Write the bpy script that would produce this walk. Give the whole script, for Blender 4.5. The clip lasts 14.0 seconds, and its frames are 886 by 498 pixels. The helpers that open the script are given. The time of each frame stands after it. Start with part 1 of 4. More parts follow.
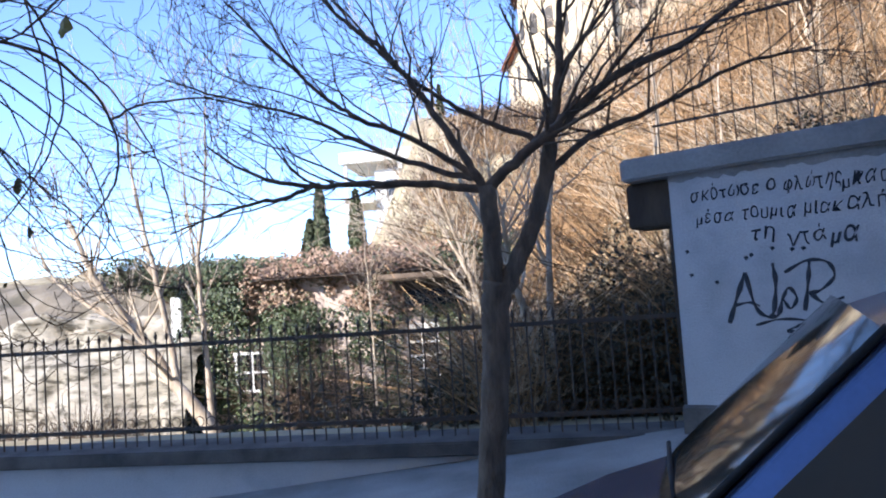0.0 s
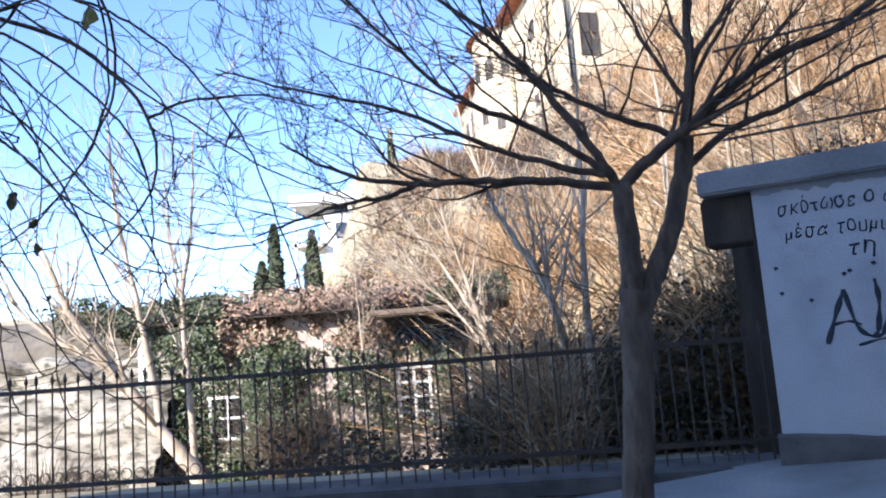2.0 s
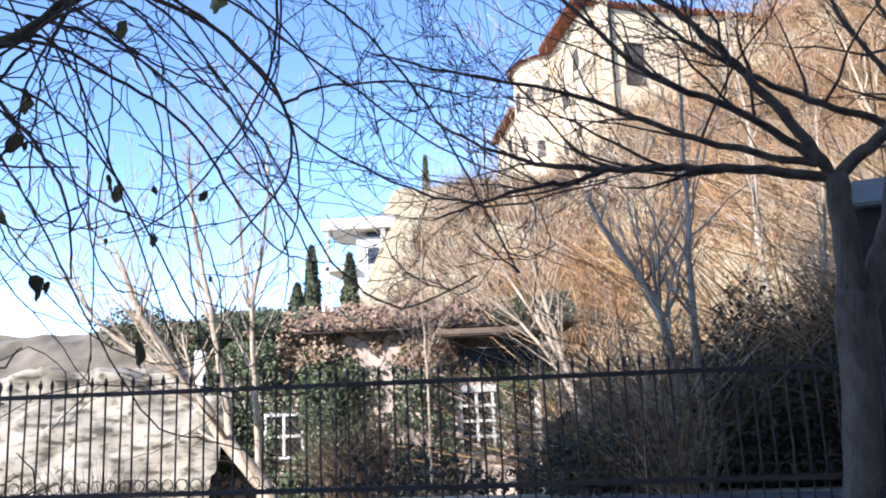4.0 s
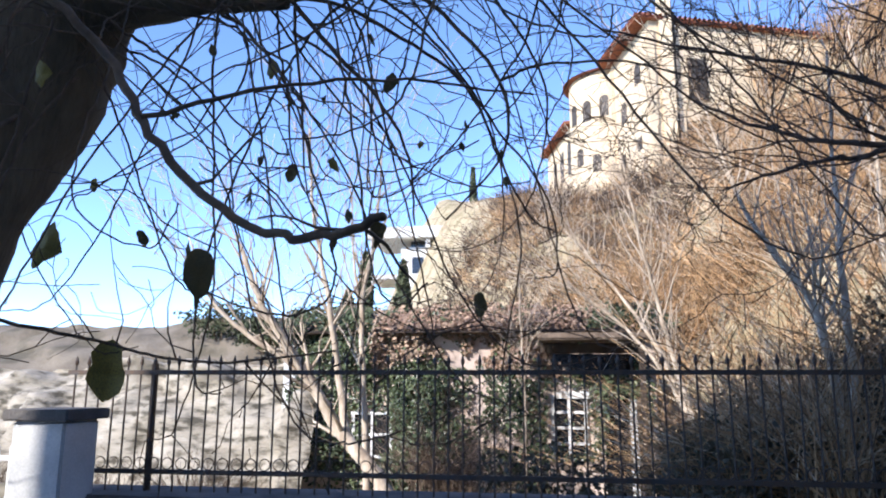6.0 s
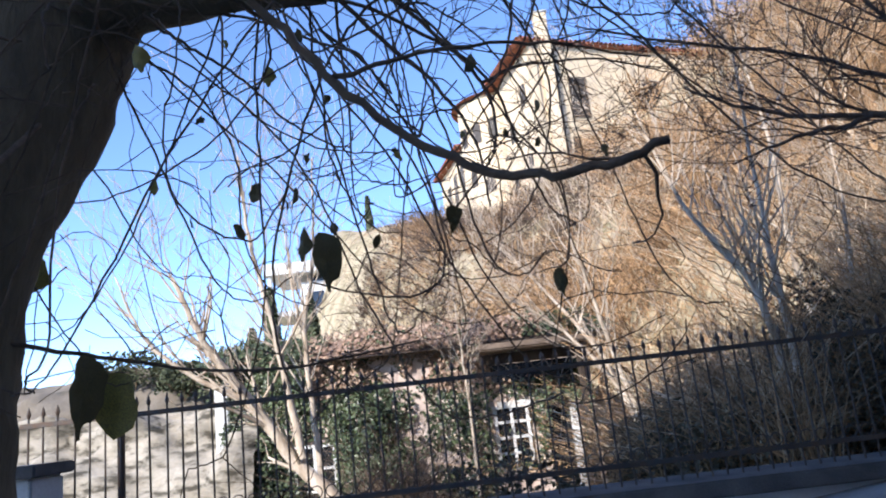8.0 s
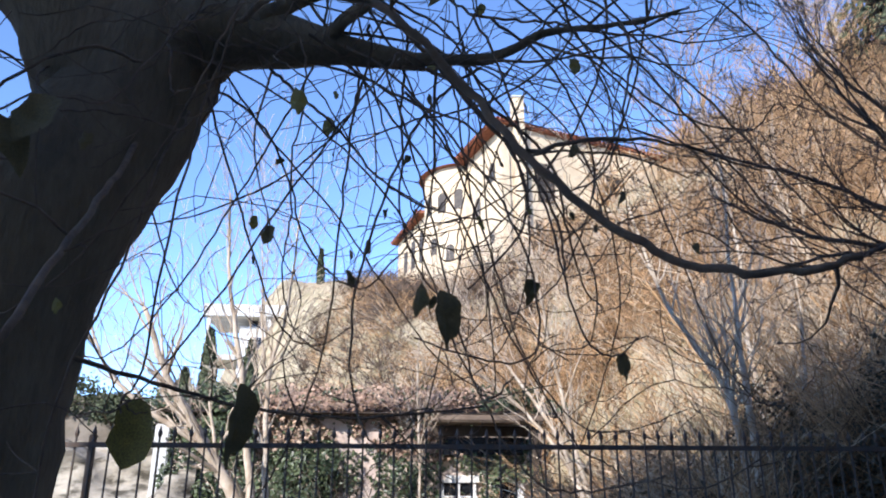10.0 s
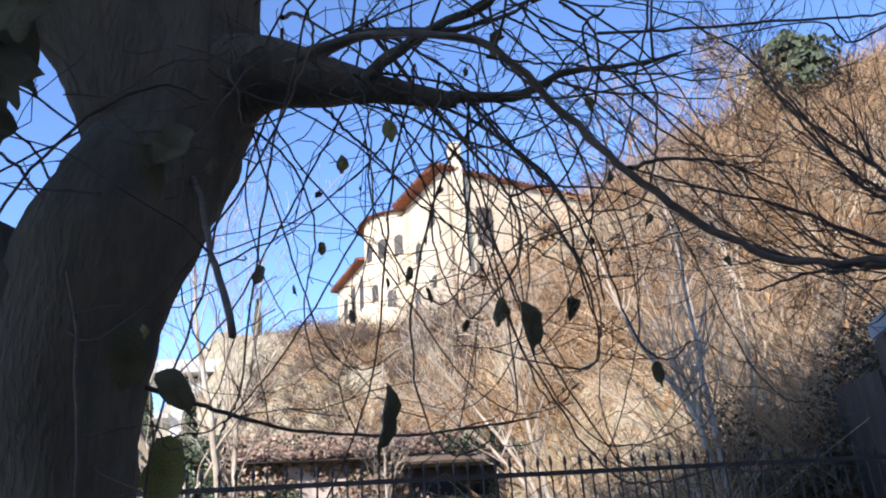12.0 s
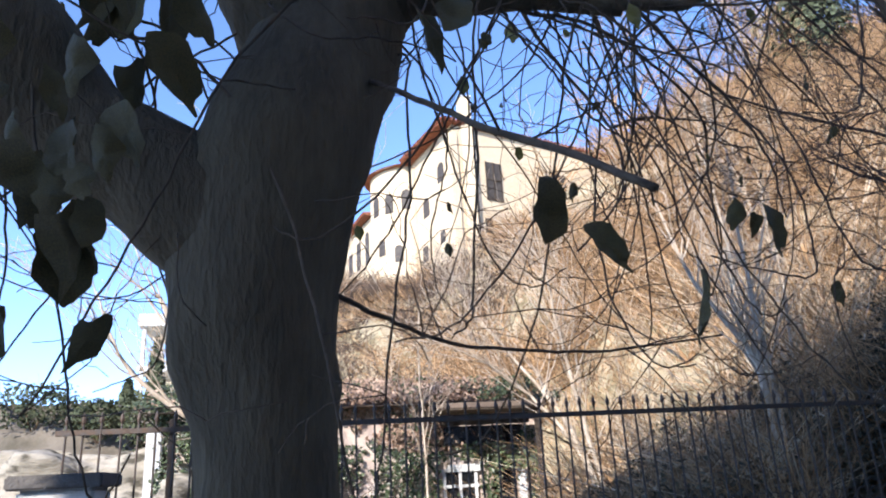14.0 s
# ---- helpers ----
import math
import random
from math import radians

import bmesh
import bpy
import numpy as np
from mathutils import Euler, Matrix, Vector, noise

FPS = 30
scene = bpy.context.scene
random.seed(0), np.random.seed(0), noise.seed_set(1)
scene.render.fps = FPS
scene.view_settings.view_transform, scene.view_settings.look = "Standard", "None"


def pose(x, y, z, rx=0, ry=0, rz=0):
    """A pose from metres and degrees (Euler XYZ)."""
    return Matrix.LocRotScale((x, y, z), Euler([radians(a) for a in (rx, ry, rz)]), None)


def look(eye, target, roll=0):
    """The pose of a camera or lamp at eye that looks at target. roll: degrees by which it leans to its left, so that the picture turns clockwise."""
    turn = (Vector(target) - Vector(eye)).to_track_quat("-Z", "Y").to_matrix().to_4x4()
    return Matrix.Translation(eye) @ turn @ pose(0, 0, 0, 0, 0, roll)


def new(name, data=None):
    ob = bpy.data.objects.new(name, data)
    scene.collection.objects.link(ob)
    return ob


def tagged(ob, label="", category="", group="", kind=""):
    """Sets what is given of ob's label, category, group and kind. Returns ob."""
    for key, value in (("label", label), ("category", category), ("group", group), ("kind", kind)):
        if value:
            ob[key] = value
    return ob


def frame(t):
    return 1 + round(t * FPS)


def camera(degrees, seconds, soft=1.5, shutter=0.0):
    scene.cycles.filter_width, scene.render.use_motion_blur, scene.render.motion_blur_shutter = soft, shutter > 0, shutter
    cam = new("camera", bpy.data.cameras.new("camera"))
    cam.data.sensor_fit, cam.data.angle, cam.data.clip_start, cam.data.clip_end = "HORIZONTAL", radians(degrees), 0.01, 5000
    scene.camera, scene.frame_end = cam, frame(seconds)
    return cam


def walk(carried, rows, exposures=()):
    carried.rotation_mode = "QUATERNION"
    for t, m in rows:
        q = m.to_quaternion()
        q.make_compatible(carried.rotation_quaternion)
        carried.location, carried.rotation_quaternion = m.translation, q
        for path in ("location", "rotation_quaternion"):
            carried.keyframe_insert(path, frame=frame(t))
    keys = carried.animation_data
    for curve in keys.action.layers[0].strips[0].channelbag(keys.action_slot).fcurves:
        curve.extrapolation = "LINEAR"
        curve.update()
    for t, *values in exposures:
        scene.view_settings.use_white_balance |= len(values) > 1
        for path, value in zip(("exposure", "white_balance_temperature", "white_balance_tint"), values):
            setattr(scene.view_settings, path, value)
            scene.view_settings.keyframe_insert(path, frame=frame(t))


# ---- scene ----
cam = camera(64.0, 14.0, soft=2.0)
EXPOSURES = [(0, 2.0, 6200, 15), (2, 2.1, 6200, 15), (4.5, 1.81, 6150, 15), (6, 1.69, 6100, 15), (8, 1.66, 6100, 15), (11, 1.62, 6000, 15), (12.5, 1.65, 6100, 15), (14, 1.82, 6150, 15)]
PATH = [
    (0, (0.588, -0.166, 2.003), (0.278, 1.806, 2.126), -3.9),
    (0.5, (0.307, -0.081, 1.982), (0.121, 1.907, 2.089), -4.5),
    (1, (0.024, 0.054, 1.973), (-0.127, 2.042, 2.136), -6.2),
    (1.5, (-0.279, 0.103, 1.94), (-0.364, 2.092, 2.137), -5.0),
    (2, (-0.557, 0.278, 1.887), (-0.685, 2.26, 2.128), -4.4),
    (2.2, (-0.67, 0.326, 1.867), (-0.818, 2.306, 2.107), -5.3),
    (4.3, (-1.625, 0.585, 1.731), (-1.809, 2.548, 2.065), -2.2),
    (4.5, (-1.767, 0.5, 1.689), (-1.943, 2.464, 2.021), -2.4),
    (5, (-2.169, 0.412, 1.544), (-2.52, 2.354, 1.87), -5.6),
    (5.5, (-2.443, 0.514, 1.567), (-2.868, 2.434, 1.934), -3.2),
    (6, (-2.696, 0.543, 1.577), (-2.962, 2.49, 1.947), 0.1),
    (6.5, (-2.888, 0.648, 1.554), (-3.084, 2.599, 1.947), -4.6),
    (7, (-3.049, 0.614, 1.529), (-3.068, 2.57, 1.948), -0.7),
    (7.5, (-3.31, 0.808, 1.582), (-3.236, 2.765, 1.992), 1.6),
    (8, (-3.436, 0.528, 1.436), (-3.391, 2.48, 1.87), -6.5),
    (8.2, (-3.449, 0.494, 1.386), (-3.433, 2.44, 1.848), -5.7),
    (10.5, (-4.089, 0.464, 1.454), (-3.837, 2.343, 2.091), 1.5),
    (11, (-4.139, 0.388, 1.438), (-3.835, 2.247, 2.111), 0.7),
    (11.5, (-4.239, 0.461, 1.389), (-3.888, 2.297, 2.1), -1.1),
    (12, (-4.473, 0.407, 1.306), (-4.085, 2.231, 2.029), -3.6),
    (12.5, (-4.647, 0.549, 1.302), (-4.24, 2.375, 2.008), -4.2),
    (13, (-4.831, 0.614, 1.286), (-4.434, 2.46, 1.946), -1.2),
    (13.5, (-4.976, 0.734, 1.269), (-4.615, 2.598, 1.899), -5.0),
    (14, (-5.197, 0.736, 1.211), (-4.793, 2.596, 1.823), -3.2),
]
walk(cam, [(t, look(eye, target, roll)) for t, eye, target, roll in PATH], EXPOSURES)

# ---- light ----
world = bpy.data.worlds.new("sky")
scene.world = world
world.use_nodes = True
wn = world.node_tree
sky = wn.nodes.new("ShaderNodeTexSky")
sky.sky_type = "NISHITA"
sky.sun_disc = False
SUN_ELEV, SUN_FROM = radians(28), Vector((-0.62, -0.78, 0)).normalized()
sky.sun_elevation = SUN_ELEV
sky.sun_rotation = math.atan2(SUN_FROM.x, SUN_FROM.y)
sky.altitude = 2600
sky.air_density, sky.dust_density, sky.ozone_density = 0.8, 0.0, 3.5
wn.links.new(sky.outputs[0], wn.nodes["Background"].inputs[0])
wn.nodes["Background"].inputs[1].default_value = 0.15
sun_data = bpy.data.lights.new("sun", "SUN")
sun_data.energy, sun_data.angle, sun_data.color = 2.85, radians(0.6), (1.0, 0.93, 0.82)
sun = new("sun", sun_data)
sun_way = Vector((SUN_FROM.x * math.cos(SUN_ELEV), SUN_FROM.y * math.cos(SUN_ELEV), math.sin(SUN_ELEV)))
sun.matrix_world = look(sun_way * 60, (0, 0, 0))


# ---- materials ----
def mat(name, base, other=None, scale=6.0, rough=0.8, bump=0.3, fine=60.0, metal=0.0, vary=0.0, island=False, third=None, spec=0.3, stretch=(1, 1, 1)):
    m = bpy.data.materials.new(name)
    m.use_nodes = True
    nt = m.node_tree
    b = nt.nodes["Principled BSDF"]
    b.inputs["Roughness"].default_value = rough
    b.inputs["Metallic"].default_value = metal
    b.inputs["Specular IOR Level"].default_value = spec
    tc = nt.nodes.new("ShaderNodeTexCoord")
    mp = nt.nodes.new("ShaderNodeMapping")
    mp.inputs["Scale"].default_value = stretch
    nt.links.new(tc.outputs["Object"], mp.inputs[0])
    n1 = nt.nodes.new("ShaderNodeTexNoise")
    n1.inputs["Scale"].default_value, n1.inputs["Detail"].default_value = scale, 5
    n2 = nt.nodes.new("ShaderNodeTexNoise")
    n2.inputs["Scale"].default_value, n2.inputs["Detail"].default_value = fine, 3
    nt.links.new(mp.outputs[0], n1.inputs["Vector"])
    nt.links.new(mp.outputs[0], n2.inputs["Vector"])
    ramp = nt.nodes.new("ShaderNodeValToRGB")
    ramp.color_ramp.elements[0].position, ramp.color_ramp.elements[1].position = 0.35, 0.68
    other = other or tuple(c * 0.75 for c in base)
    ramp.color_ramp.elements[0].color = (*other, 1)
    ramp.color_ramp.elements[1].color = (*base, 1)
    if third:
        e = ramp.color_ramp.elements.new(0.5)
        e.color = (*third, 1)
    nt.links.new(n1.outputs["Fac"], ramp.inputs[0])
    mix = nt.nodes.new("ShaderNodeMix")
    mix.data_type, mix.blend_type = "RGBA", "MULTIPLY"
    mix.inputs["Factor"].default_value = 0.35
    nt.links.new(ramp.outputs[0], mix.inputs["A"])
    nt.links.new(n2.outputs["Fac"], mix.inputs["B"])
    last = mix.outputs["Result"]
    if vary:
        hsv = nt.nodes.new("ShaderNodeHueSaturation")
        src = nt.nodes.new("ShaderNodeNewGeometry") if island else nt.nodes.new("ShaderNodeObjectInfo")
        mr = nt.nodes.new("ShaderNodeMapRange")
        mr.inputs["To Min"].default_value, mr.inputs["To Max"].default_value = 1 - vary, 1 + vary
        nt.links.new(src.outputs["Random Per Island" if island else "Random"], mr.inputs[0])
        nt.links.new(mr.outputs[0], hsv.inputs["Value"])
        nt.links.new(last, hsv.inputs["Color"])
        last = hsv.outputs[0]
    nt.links.new(last, b.inputs["Base Color"])
    if bump:
        bp = nt.nodes.new("ShaderNodeBump")
        bp.inputs["Strength"].default_value, bp.inputs["Distance"].default_value = bump, 0.02
        nt.links.new(n2.outputs["Fac"], bp.inputs["Height"])
        nt.links.new(bp.outputs[0], b.inputs["Normal"])
    return m


M = {
    "asphalt": mat("asphalt", (0.2, 0.2, 0.195), (0.13, 0.13, 0.128), 1.5, 0.9, 0.5, 180),
    "grass_hill": mat("grass_hill", (0.5, 0.42, 0.28), (0.26, 0.215, 0.12), 0.7, 0.95, 0.8, 12, third=(0.42, 0.35, 0.22)),
    "bark_dark": mat("bark_dark", (0.165, 0.13, 0.085), (0.115, 0.09, 0.06), 9, 0.9, 0.9, 45, stretch=(1, 1, 0.3), spec=0.1),
    "twig_dark": mat("twig_dark", (0.18, 0.13, 0.09), (0.1, 0.074, 0.054), 12, 0.85, 0.2, 80, spec=0.1),
    "bark_grey": mat("bark_grey", (0.23, 0.18, 0.14), (0.12, 0.095, 0.075), 14, 0.92, 0.9, 70, stretch=(1, 1, 0.35), spec=0.1),
    "twig_grey": mat("twig_grey", (0.19, 0.14, 0.105), (0.1, 0.075, 0.058), 12, 0.9, 0.3, 90, spec=0.1),
    "bark_pale": mat("bark_pale", (0.68, 0.58, 0.46), (0.36, 0.28, 0.2), 7, 0.85, 0.5, 50, stretch=(1, 1, 0.4)),
    "brush": mat("brush", (0.5, 0.32, 0.165), (0.26, 0.155, 0.08), 0.8, 0.9, 0, 20, vary=0.6, island=True),
    "brush_pale": mat("brush_pale", (0.66, 0.53, 0.37), (0.48, 0.37, 0.25), 0.8, 0.9, 0, 20, vary=0.35, island=True),
    "ivy": mat("ivy", (0.105, 0.13, 0.065), (0.05, 0.07, 0.035), 2.0, 0.38, 0.1, 30, vary=0.55, island=True),
    "evergreen": mat("evergreen", (0.12, 0.1, 0.06), (0.06, 0.052, 0.032), 2.0, 0.7, 0.1, 30, vary=0.5, island=True),
    "ivy_dry": mat("ivy_dry", (0.5, 0.37, 0.27), (0.26, 0.16, 0.11), 2.0, 0.8, 0.1, 30, vary=0.5, island=True),
    "leaf_dry": mat("leaf_dry", (0.16, 0.125, 0.045), (0.09, 0.07, 0.03), 30, 0.7, 0.4, 160),
    "leaf_yellow": mat("leaf_yellow", (0.34, 0.29, 0.06), (0.17, 0.13, 0.04), 30, 0.6, 0.3, 160),
    "conifer": mat("conifer", (0.12, 0.135, 0.07), (0.06, 0.075, 0.04), 2.0, 0.8, 0.1, 30, vary=0.5, island=True),
    "iron": mat("iron", (0.085, 0.082, 0.08), (0.12, 0.08, 0.055), 14, 0.6, 0.2, 120, metal=0.3),
    "plaster_white": mat("plaster_white", (0.72, 0.72, 0.7), (0.52, 0.52, 0.5), 1.4, 0.9, 0.25, 55),
    "plaster_grey": mat("plaster_grey", (0.42, 0.42, 0.42), (0.26, 0.26, 0.26), 1.1, 0.95, 0.4, 40),
    "paving": mat("paving", (0.4, 0.385, 0.36), (0.24, 0.23, 0.215), 1.3, 0.95, 0.4, 50),
    "coping": mat("coping", (0.19, 0.175, 0.16), (0.1, 0.093, 0.087), 3, 0.95, 0.5, 60),
    "cream": mat("cream", (0.76, 0.62, 0.42), (0.66, 0.52, 0.35), 0.7, 0.95, 0.4, 12, third=(0.72, 0.58, 0.39)),
    "house_wall": mat("house_wall", (0.74, 0.62, 0.53), (0.56, 0.43, 0.36), 1.6, 0.95, 0.3, 20),
    "roof_tile": mat("roof_tile", (0.42, 0.16, 0.09), (0.26, 0.1, 0.06), 3, 0.9, 0.4, 30, vary=0.3),
    "roof_old": mat("roof_old", (0.22, 0.17, 0.13), (0.12, 0.09, 0.07), 2, 0.95, 0.5, 30),
    "paint_white": mat("paint_white", (0.8, 0.8, 0.78), (0.68, 0.67, 0.64), 8, 0.6, 0.1, 90),
    "dark_pane": mat("dark_pane", (0.02, 0.022, 0.025), (0.015, 0.016, 0.018), 4, 0.15, 0, 40, spec=0.6),
    # dark wood; also paints shade on the graffiti wall's end and return
    "wood_and_shade": mat("wood_and_shade", (0.1, 0.075, 0.055), (0.055, 0.04, 0.03), 6, 0.8, 0.4, 60, stretch=(1, 1, 0.2)),
    # stone mottling, with dark streaks painted in for twig and crevice shadows
    "rock": mat("rock", (0.45, 0.405, 0.33), (0.09, 0.08, 0.06), 3.4, 0.95, 1.0, 16, third=(0.36, 0.325, 0.26), stretch=(0.7, 1, 1.9)),
    "spray": mat("spray", (0.035, 0.04, 0.05), (0.06, 0.065, 0.08), 20, 0.7, 0, 90),
    "car_paint": mat("car_paint", (0.1, 0.14, 0.24), (0.085, 0.12, 0.21), 2, 0.24, 0, 60, metal=0.7, spec=0.6),
    "rubber": mat("rubber", (0.02, 0.02, 0.02), None, 10, 0.7, 0.1, 80),
    "earth_bank": mat("earth_bank", (0.25, 0.215, 0.165), (0.12, 0.105, 0.075), 1.1, 0.95, 0.8, 14, third=(0.2, 0.17, 0.13)),
    "opening": mat("opening", (0.10, 0.085, 0.07), (0.06, 0.05, 0.042), 3, 0.6, 0.2, 40),
    "plaster_stained": mat("plaster_stained", (0.62, 0.63, 0.65), (0.5, 0.51, 0.53), 2.3, 0.92, 0.35, 70, third=(0.58, 0.59, 0.61)),
    # pale so the unseen street wall bounces light into the shade
    "plaster_blocker": mat("plaster_blocker", (0.78, 0.75, 0.7), (0.66, 0.63, 0.58), 0.6, 0.95, 0.3, 14),
}
glass = bpy.data.materials.new("car_glass")
glass.use_nodes = True
gb = glass.node_tree.nodes["Principled BSDF"]
gb.inputs["Base Color"].default_value = (0.02, 0.022, 0.02, 1)
gb.inputs["Roughness"].default_value = 0.07
gb.inputs["Specular IOR Level"].default_value = 0.8
M["car_glass"] = glass


# ---- mesh helpers ----
def smooth(ob):
    ob.data.polygons.foreach_set("use_smooth", [True] * len(ob.data.polygons))
    return ob


def mesh_ob(name, verts, faces, material, parent=None, label="", shade=False):
    me = bpy.data.meshes.new(name)
    me.from_pydata([tuple(v) for v in verts], [], faces)
    me.materials.append(M[material])
    ob = new(name, me)
    if parent:
        ob.parent = parent
    if label:
        ob["label"] = label
    return smooth(ob) if shade else ob


def part(name, bm, material, parent=None, label=""):
    me = bpy.data.meshes.new(name)
    bm.to_mesh(me)
    bm.free()
    me.materials.append(M[material])
    ob = new(name, me)
    if parent:
        ob.parent = parent
    if label:
        ob["label"] = label
    return ob


def empty(name, x, y, z, rz=0):
    ob = new(name)
    ob.matrix_basis = pose(x, y, z, 0, 0, rz)
    return ob


def box_bm(x0, x1, y0, y1, z0, z1, bevel=0.0, bm=None):
    bm = bm or bmesh.new()
    made = bmesh.ops.create_cube(bm, size=1.0)["verts"]
    bmesh.ops.scale(bm, vec=(x1 - x0, y1 - y0, z1 - z0), verts=made)
    bmesh.ops.translate(bm, vec=((x0 + x1) / 2, (y0 + y1) / 2, (z0 + z1) / 2), verts=made)
    if bevel:
        edges = list({e for v in made for e in v.link_edges})
        bmesh.ops.bevel(bm, geom=edges, offset=bevel, segments=2, affect="EDGES")
    return bm


class Tubes:
    """Gathers tapered tubes into one mesh."""

    def __init__(self):
        self.v, self.f = [], []

    def add(self, pts, radii, sides=5, cap=True):
        base, n = len(self.v), len(pts)
        ref = Vector((0.31, 0.22, 0.93))
        for i, p in enumerate(pts):
            t = (pts[min(i + 1, n - 1)] - pts[max(i - 1, 0)]).normalized()
            if i == 0:
                a = t.cross(ref)
                if a.length < 0.05:
                    a = t.cross(Vector((1, 0, 0)))
            else:
                a = a - t * a.dot(t)
            a.normalize()
            b = t.cross(a)
            for k in range(sides):
                w = 2 * math.pi * k / sides
                self.v.append(p + radii[i] * (math.cos(w) * a + math.sin(w) * b))
        for i in range(n - 1):
            for k in range(sides):
                q = base + i * sides
                self.f.append((q + k, q + (k + 1) % sides, q + sides + (k + 1) % sides, q + sides + k))
        if cap:
            self.f.append(tuple(base + (n - 1) * sides + k for k in range(sides)))

    def make(self, name, material, parent=None, label="", shade=True):
        return mesh_ob(name, self.v, self.f, material, parent, label, shade)


def curve_pts(points, steps, rng=None, wob=0.0):
    """A smooth line through a few points (Catmull-Rom)."""
    p = [Vector(q) for q in points]
    p = [2 * p[0] - p[1]] + p + [2 * p[-1] - p[-2]]
    out = []
    for i in range(1, len(p) - 2):
        for s in range(steps):
            t = s / steps
            a, b, c, d = p[i - 1], p[i], p[i + 1], p[i + 2]
            q = 0.5 * (2 * b + (c - a) * t + (2 * a - 5 * b + 4 * c - d) * t * t + (3 * b - a - 3 * c + d) * t ** 3)
            if rng and wob:
                q = q + Vector((rng.uniform(-wob, wob), rng.uniform(-wob, wob), rng.uniform(-wob, wob)))
            out.append(q)
    out.append(p[-2])
    return out


def grow(tubes, p, way, length, radius, depth, rng, lift=0.1, spread=0.8, kids=(3, 5), wob=0.18, sides=6, shrink=0.62, min_r=0.0022, taper=0.35):
    """A limb with its side shoots."""
    n = max(4, int(length / 0.13))
    n = min(n, 12)
    pts, w = [p.copy()], way.normalized()
    for i in range(n):
        w = (w + Vector((rng.gauss(0, wob), rng.gauss(0, wob), rng.gauss(0, wob) + lift)) * (2.2 / n)).normalized()
        pts.append(pts[-1] + w * (length / n))
        if i < n - 1:
            pts[-1] += Vector((rng.gauss(0, 1), rng.gauss(0, 1), rng.gauss(0, 1))) * (0.007 * length)
    radii = [max(min_r, radius * (1 - (1 - taper) * i / n)) for i in range(n + 1)]
    tubes.add(pts, radii, sides)
    if depth <= 0:
        return pts
    for k in range(rng.randint(*kids)):
        i = rng.randint(max(1, n // 4), n) if k else n
        t = (pts[i] - pts[i - 1]).normalized()
        side = Vector((rng.gauss(0, 1), rng.gauss(0, 1), rng.gauss(0, 1)))
        side = (side - side.dot(t) * t).normalized()
        grow(tubes, pts[i], t + side * spread * rng.uniform(0.5, 1.2), length * shrink * rng.uniform(0.6, 1.1), radii[i] * 0.62, depth - 1, rng, lift, spread, kids, wob, max(3, sides - 1), shrink, min_r, taper)
    return pts


class Leaves:
    """Gathers small folded leaves into one mesh."""

    def __init__(self):
        self.v, self.f = [], []

    def add(self, p, size, rng, face=None):
        if face is None:
            n = Vector((rng.gauss(0, 1), rng.gauss(0, 1), rng.gauss(0, 1))).normalized()
        else:
            n = (Vector(face) + Vector((rng.gauss(0, 0.45), rng.gauss(0, 0.45), rng.gauss(0, 0.45)))).normalized()
        a = n.cross(Vector((rng.gauss(0, 1), rng.gauss(0, 1), rng.gauss(0, 1)))).normalized()
        b = n.cross(a)
        k = len(self.v)
        self.v += [p - a * size, p + b * size * 0.62 + n * size * 0.2, p + a * size * 1.1, p - b * size * 0.62 + n * size * 0.2]
        self.f += [(k, k + 1, k + 2), (k, k + 2, k + 3)]

    def make(self, name, material, parent=None, label=""):
        return mesh_ob(name, self.v, self.f, material, parent, label)


def step(a, b, x):
    t = min(1.0, max(0.0, (x - a) / (b - a)))
    return t * t * (3 - 2 * t)


def road_z(x):
    return 0.38 + 0.113 * max(-14.0, min(9.0, x))


# ---- the lie of the land ----
FENCE_Y, COPING_TOP = 6.5, 0.66


def hill_z(x, y):
    """Height of the garden, the bank and the hill behind the retaining wall."""
    low = 0.5 - 1.3 * step(7.5, 13.5, y) + 6.5 * step(16, 60, y)
    start = 18 - 9 * step(0.5, 5, x)
    slope = 0.58 - 0.10 * step(0, 5, x)
    near_y = min(y, 36.0)
    high = -0.3 + slope * max(0.0, near_y - start) + 0.28 * max(0.0, min(y, 70.0) - 36) + 0.5 * max(0.0, min(x, 60.0) - 3) * step(8, 14, y)
    edge = -6.5 - 0.3 * (min(y, 90.0) - 36)
    high = low + (high - low) * step(edge - 2.5, edge + 4.5, x)
    rough = (0.5 * noise.noise(Vector((x * 0.35, y * 0.35, 0))) + 0.25 * noise.noise(Vector((x * 0.9, y * 0.9, 4)))) * step(8, 20, y)
    return max(low, high) + rough


def sheet(name, xs, ys, height, material, label, cat, kind="structure"):
    v = [(x, y, height(x, y)) for y in ys for x in xs]
    n = len(xs)
    f = [(j * n + i, j * n + i + 1, (j + 1) * n + i + 1, (j + 1) * n + i) for j in range(len(ys) - 1) for i in range(n - 1)]
    return tagged(mesh_ob(name, v, f, material, shade=True), label, cat, kind=kind)


def far_steps(near, far, fine, growth=1.25):
    out, d = [near], fine
    while out[-1] < far:
        out.append(out[-1] + d)
        if out[-1] > near + 40:
            d *= growth
    return out


XS = [-v for v in far_steps(9, 1500, 0.9)][::-1] + [-8 + 0.7 * i for i in range(25)] + far_steps(9.6, 1500, 0.9)
YS = [6.75 + 0.5 * i for i in range(30)] + far_steps(21.8, 1500, 1.0)


def land_z(x, y):
    return hill_z(x, y) if y < 400 else hill_z(x, 400) * max(0.0, 1 - (y - 400) / 800)


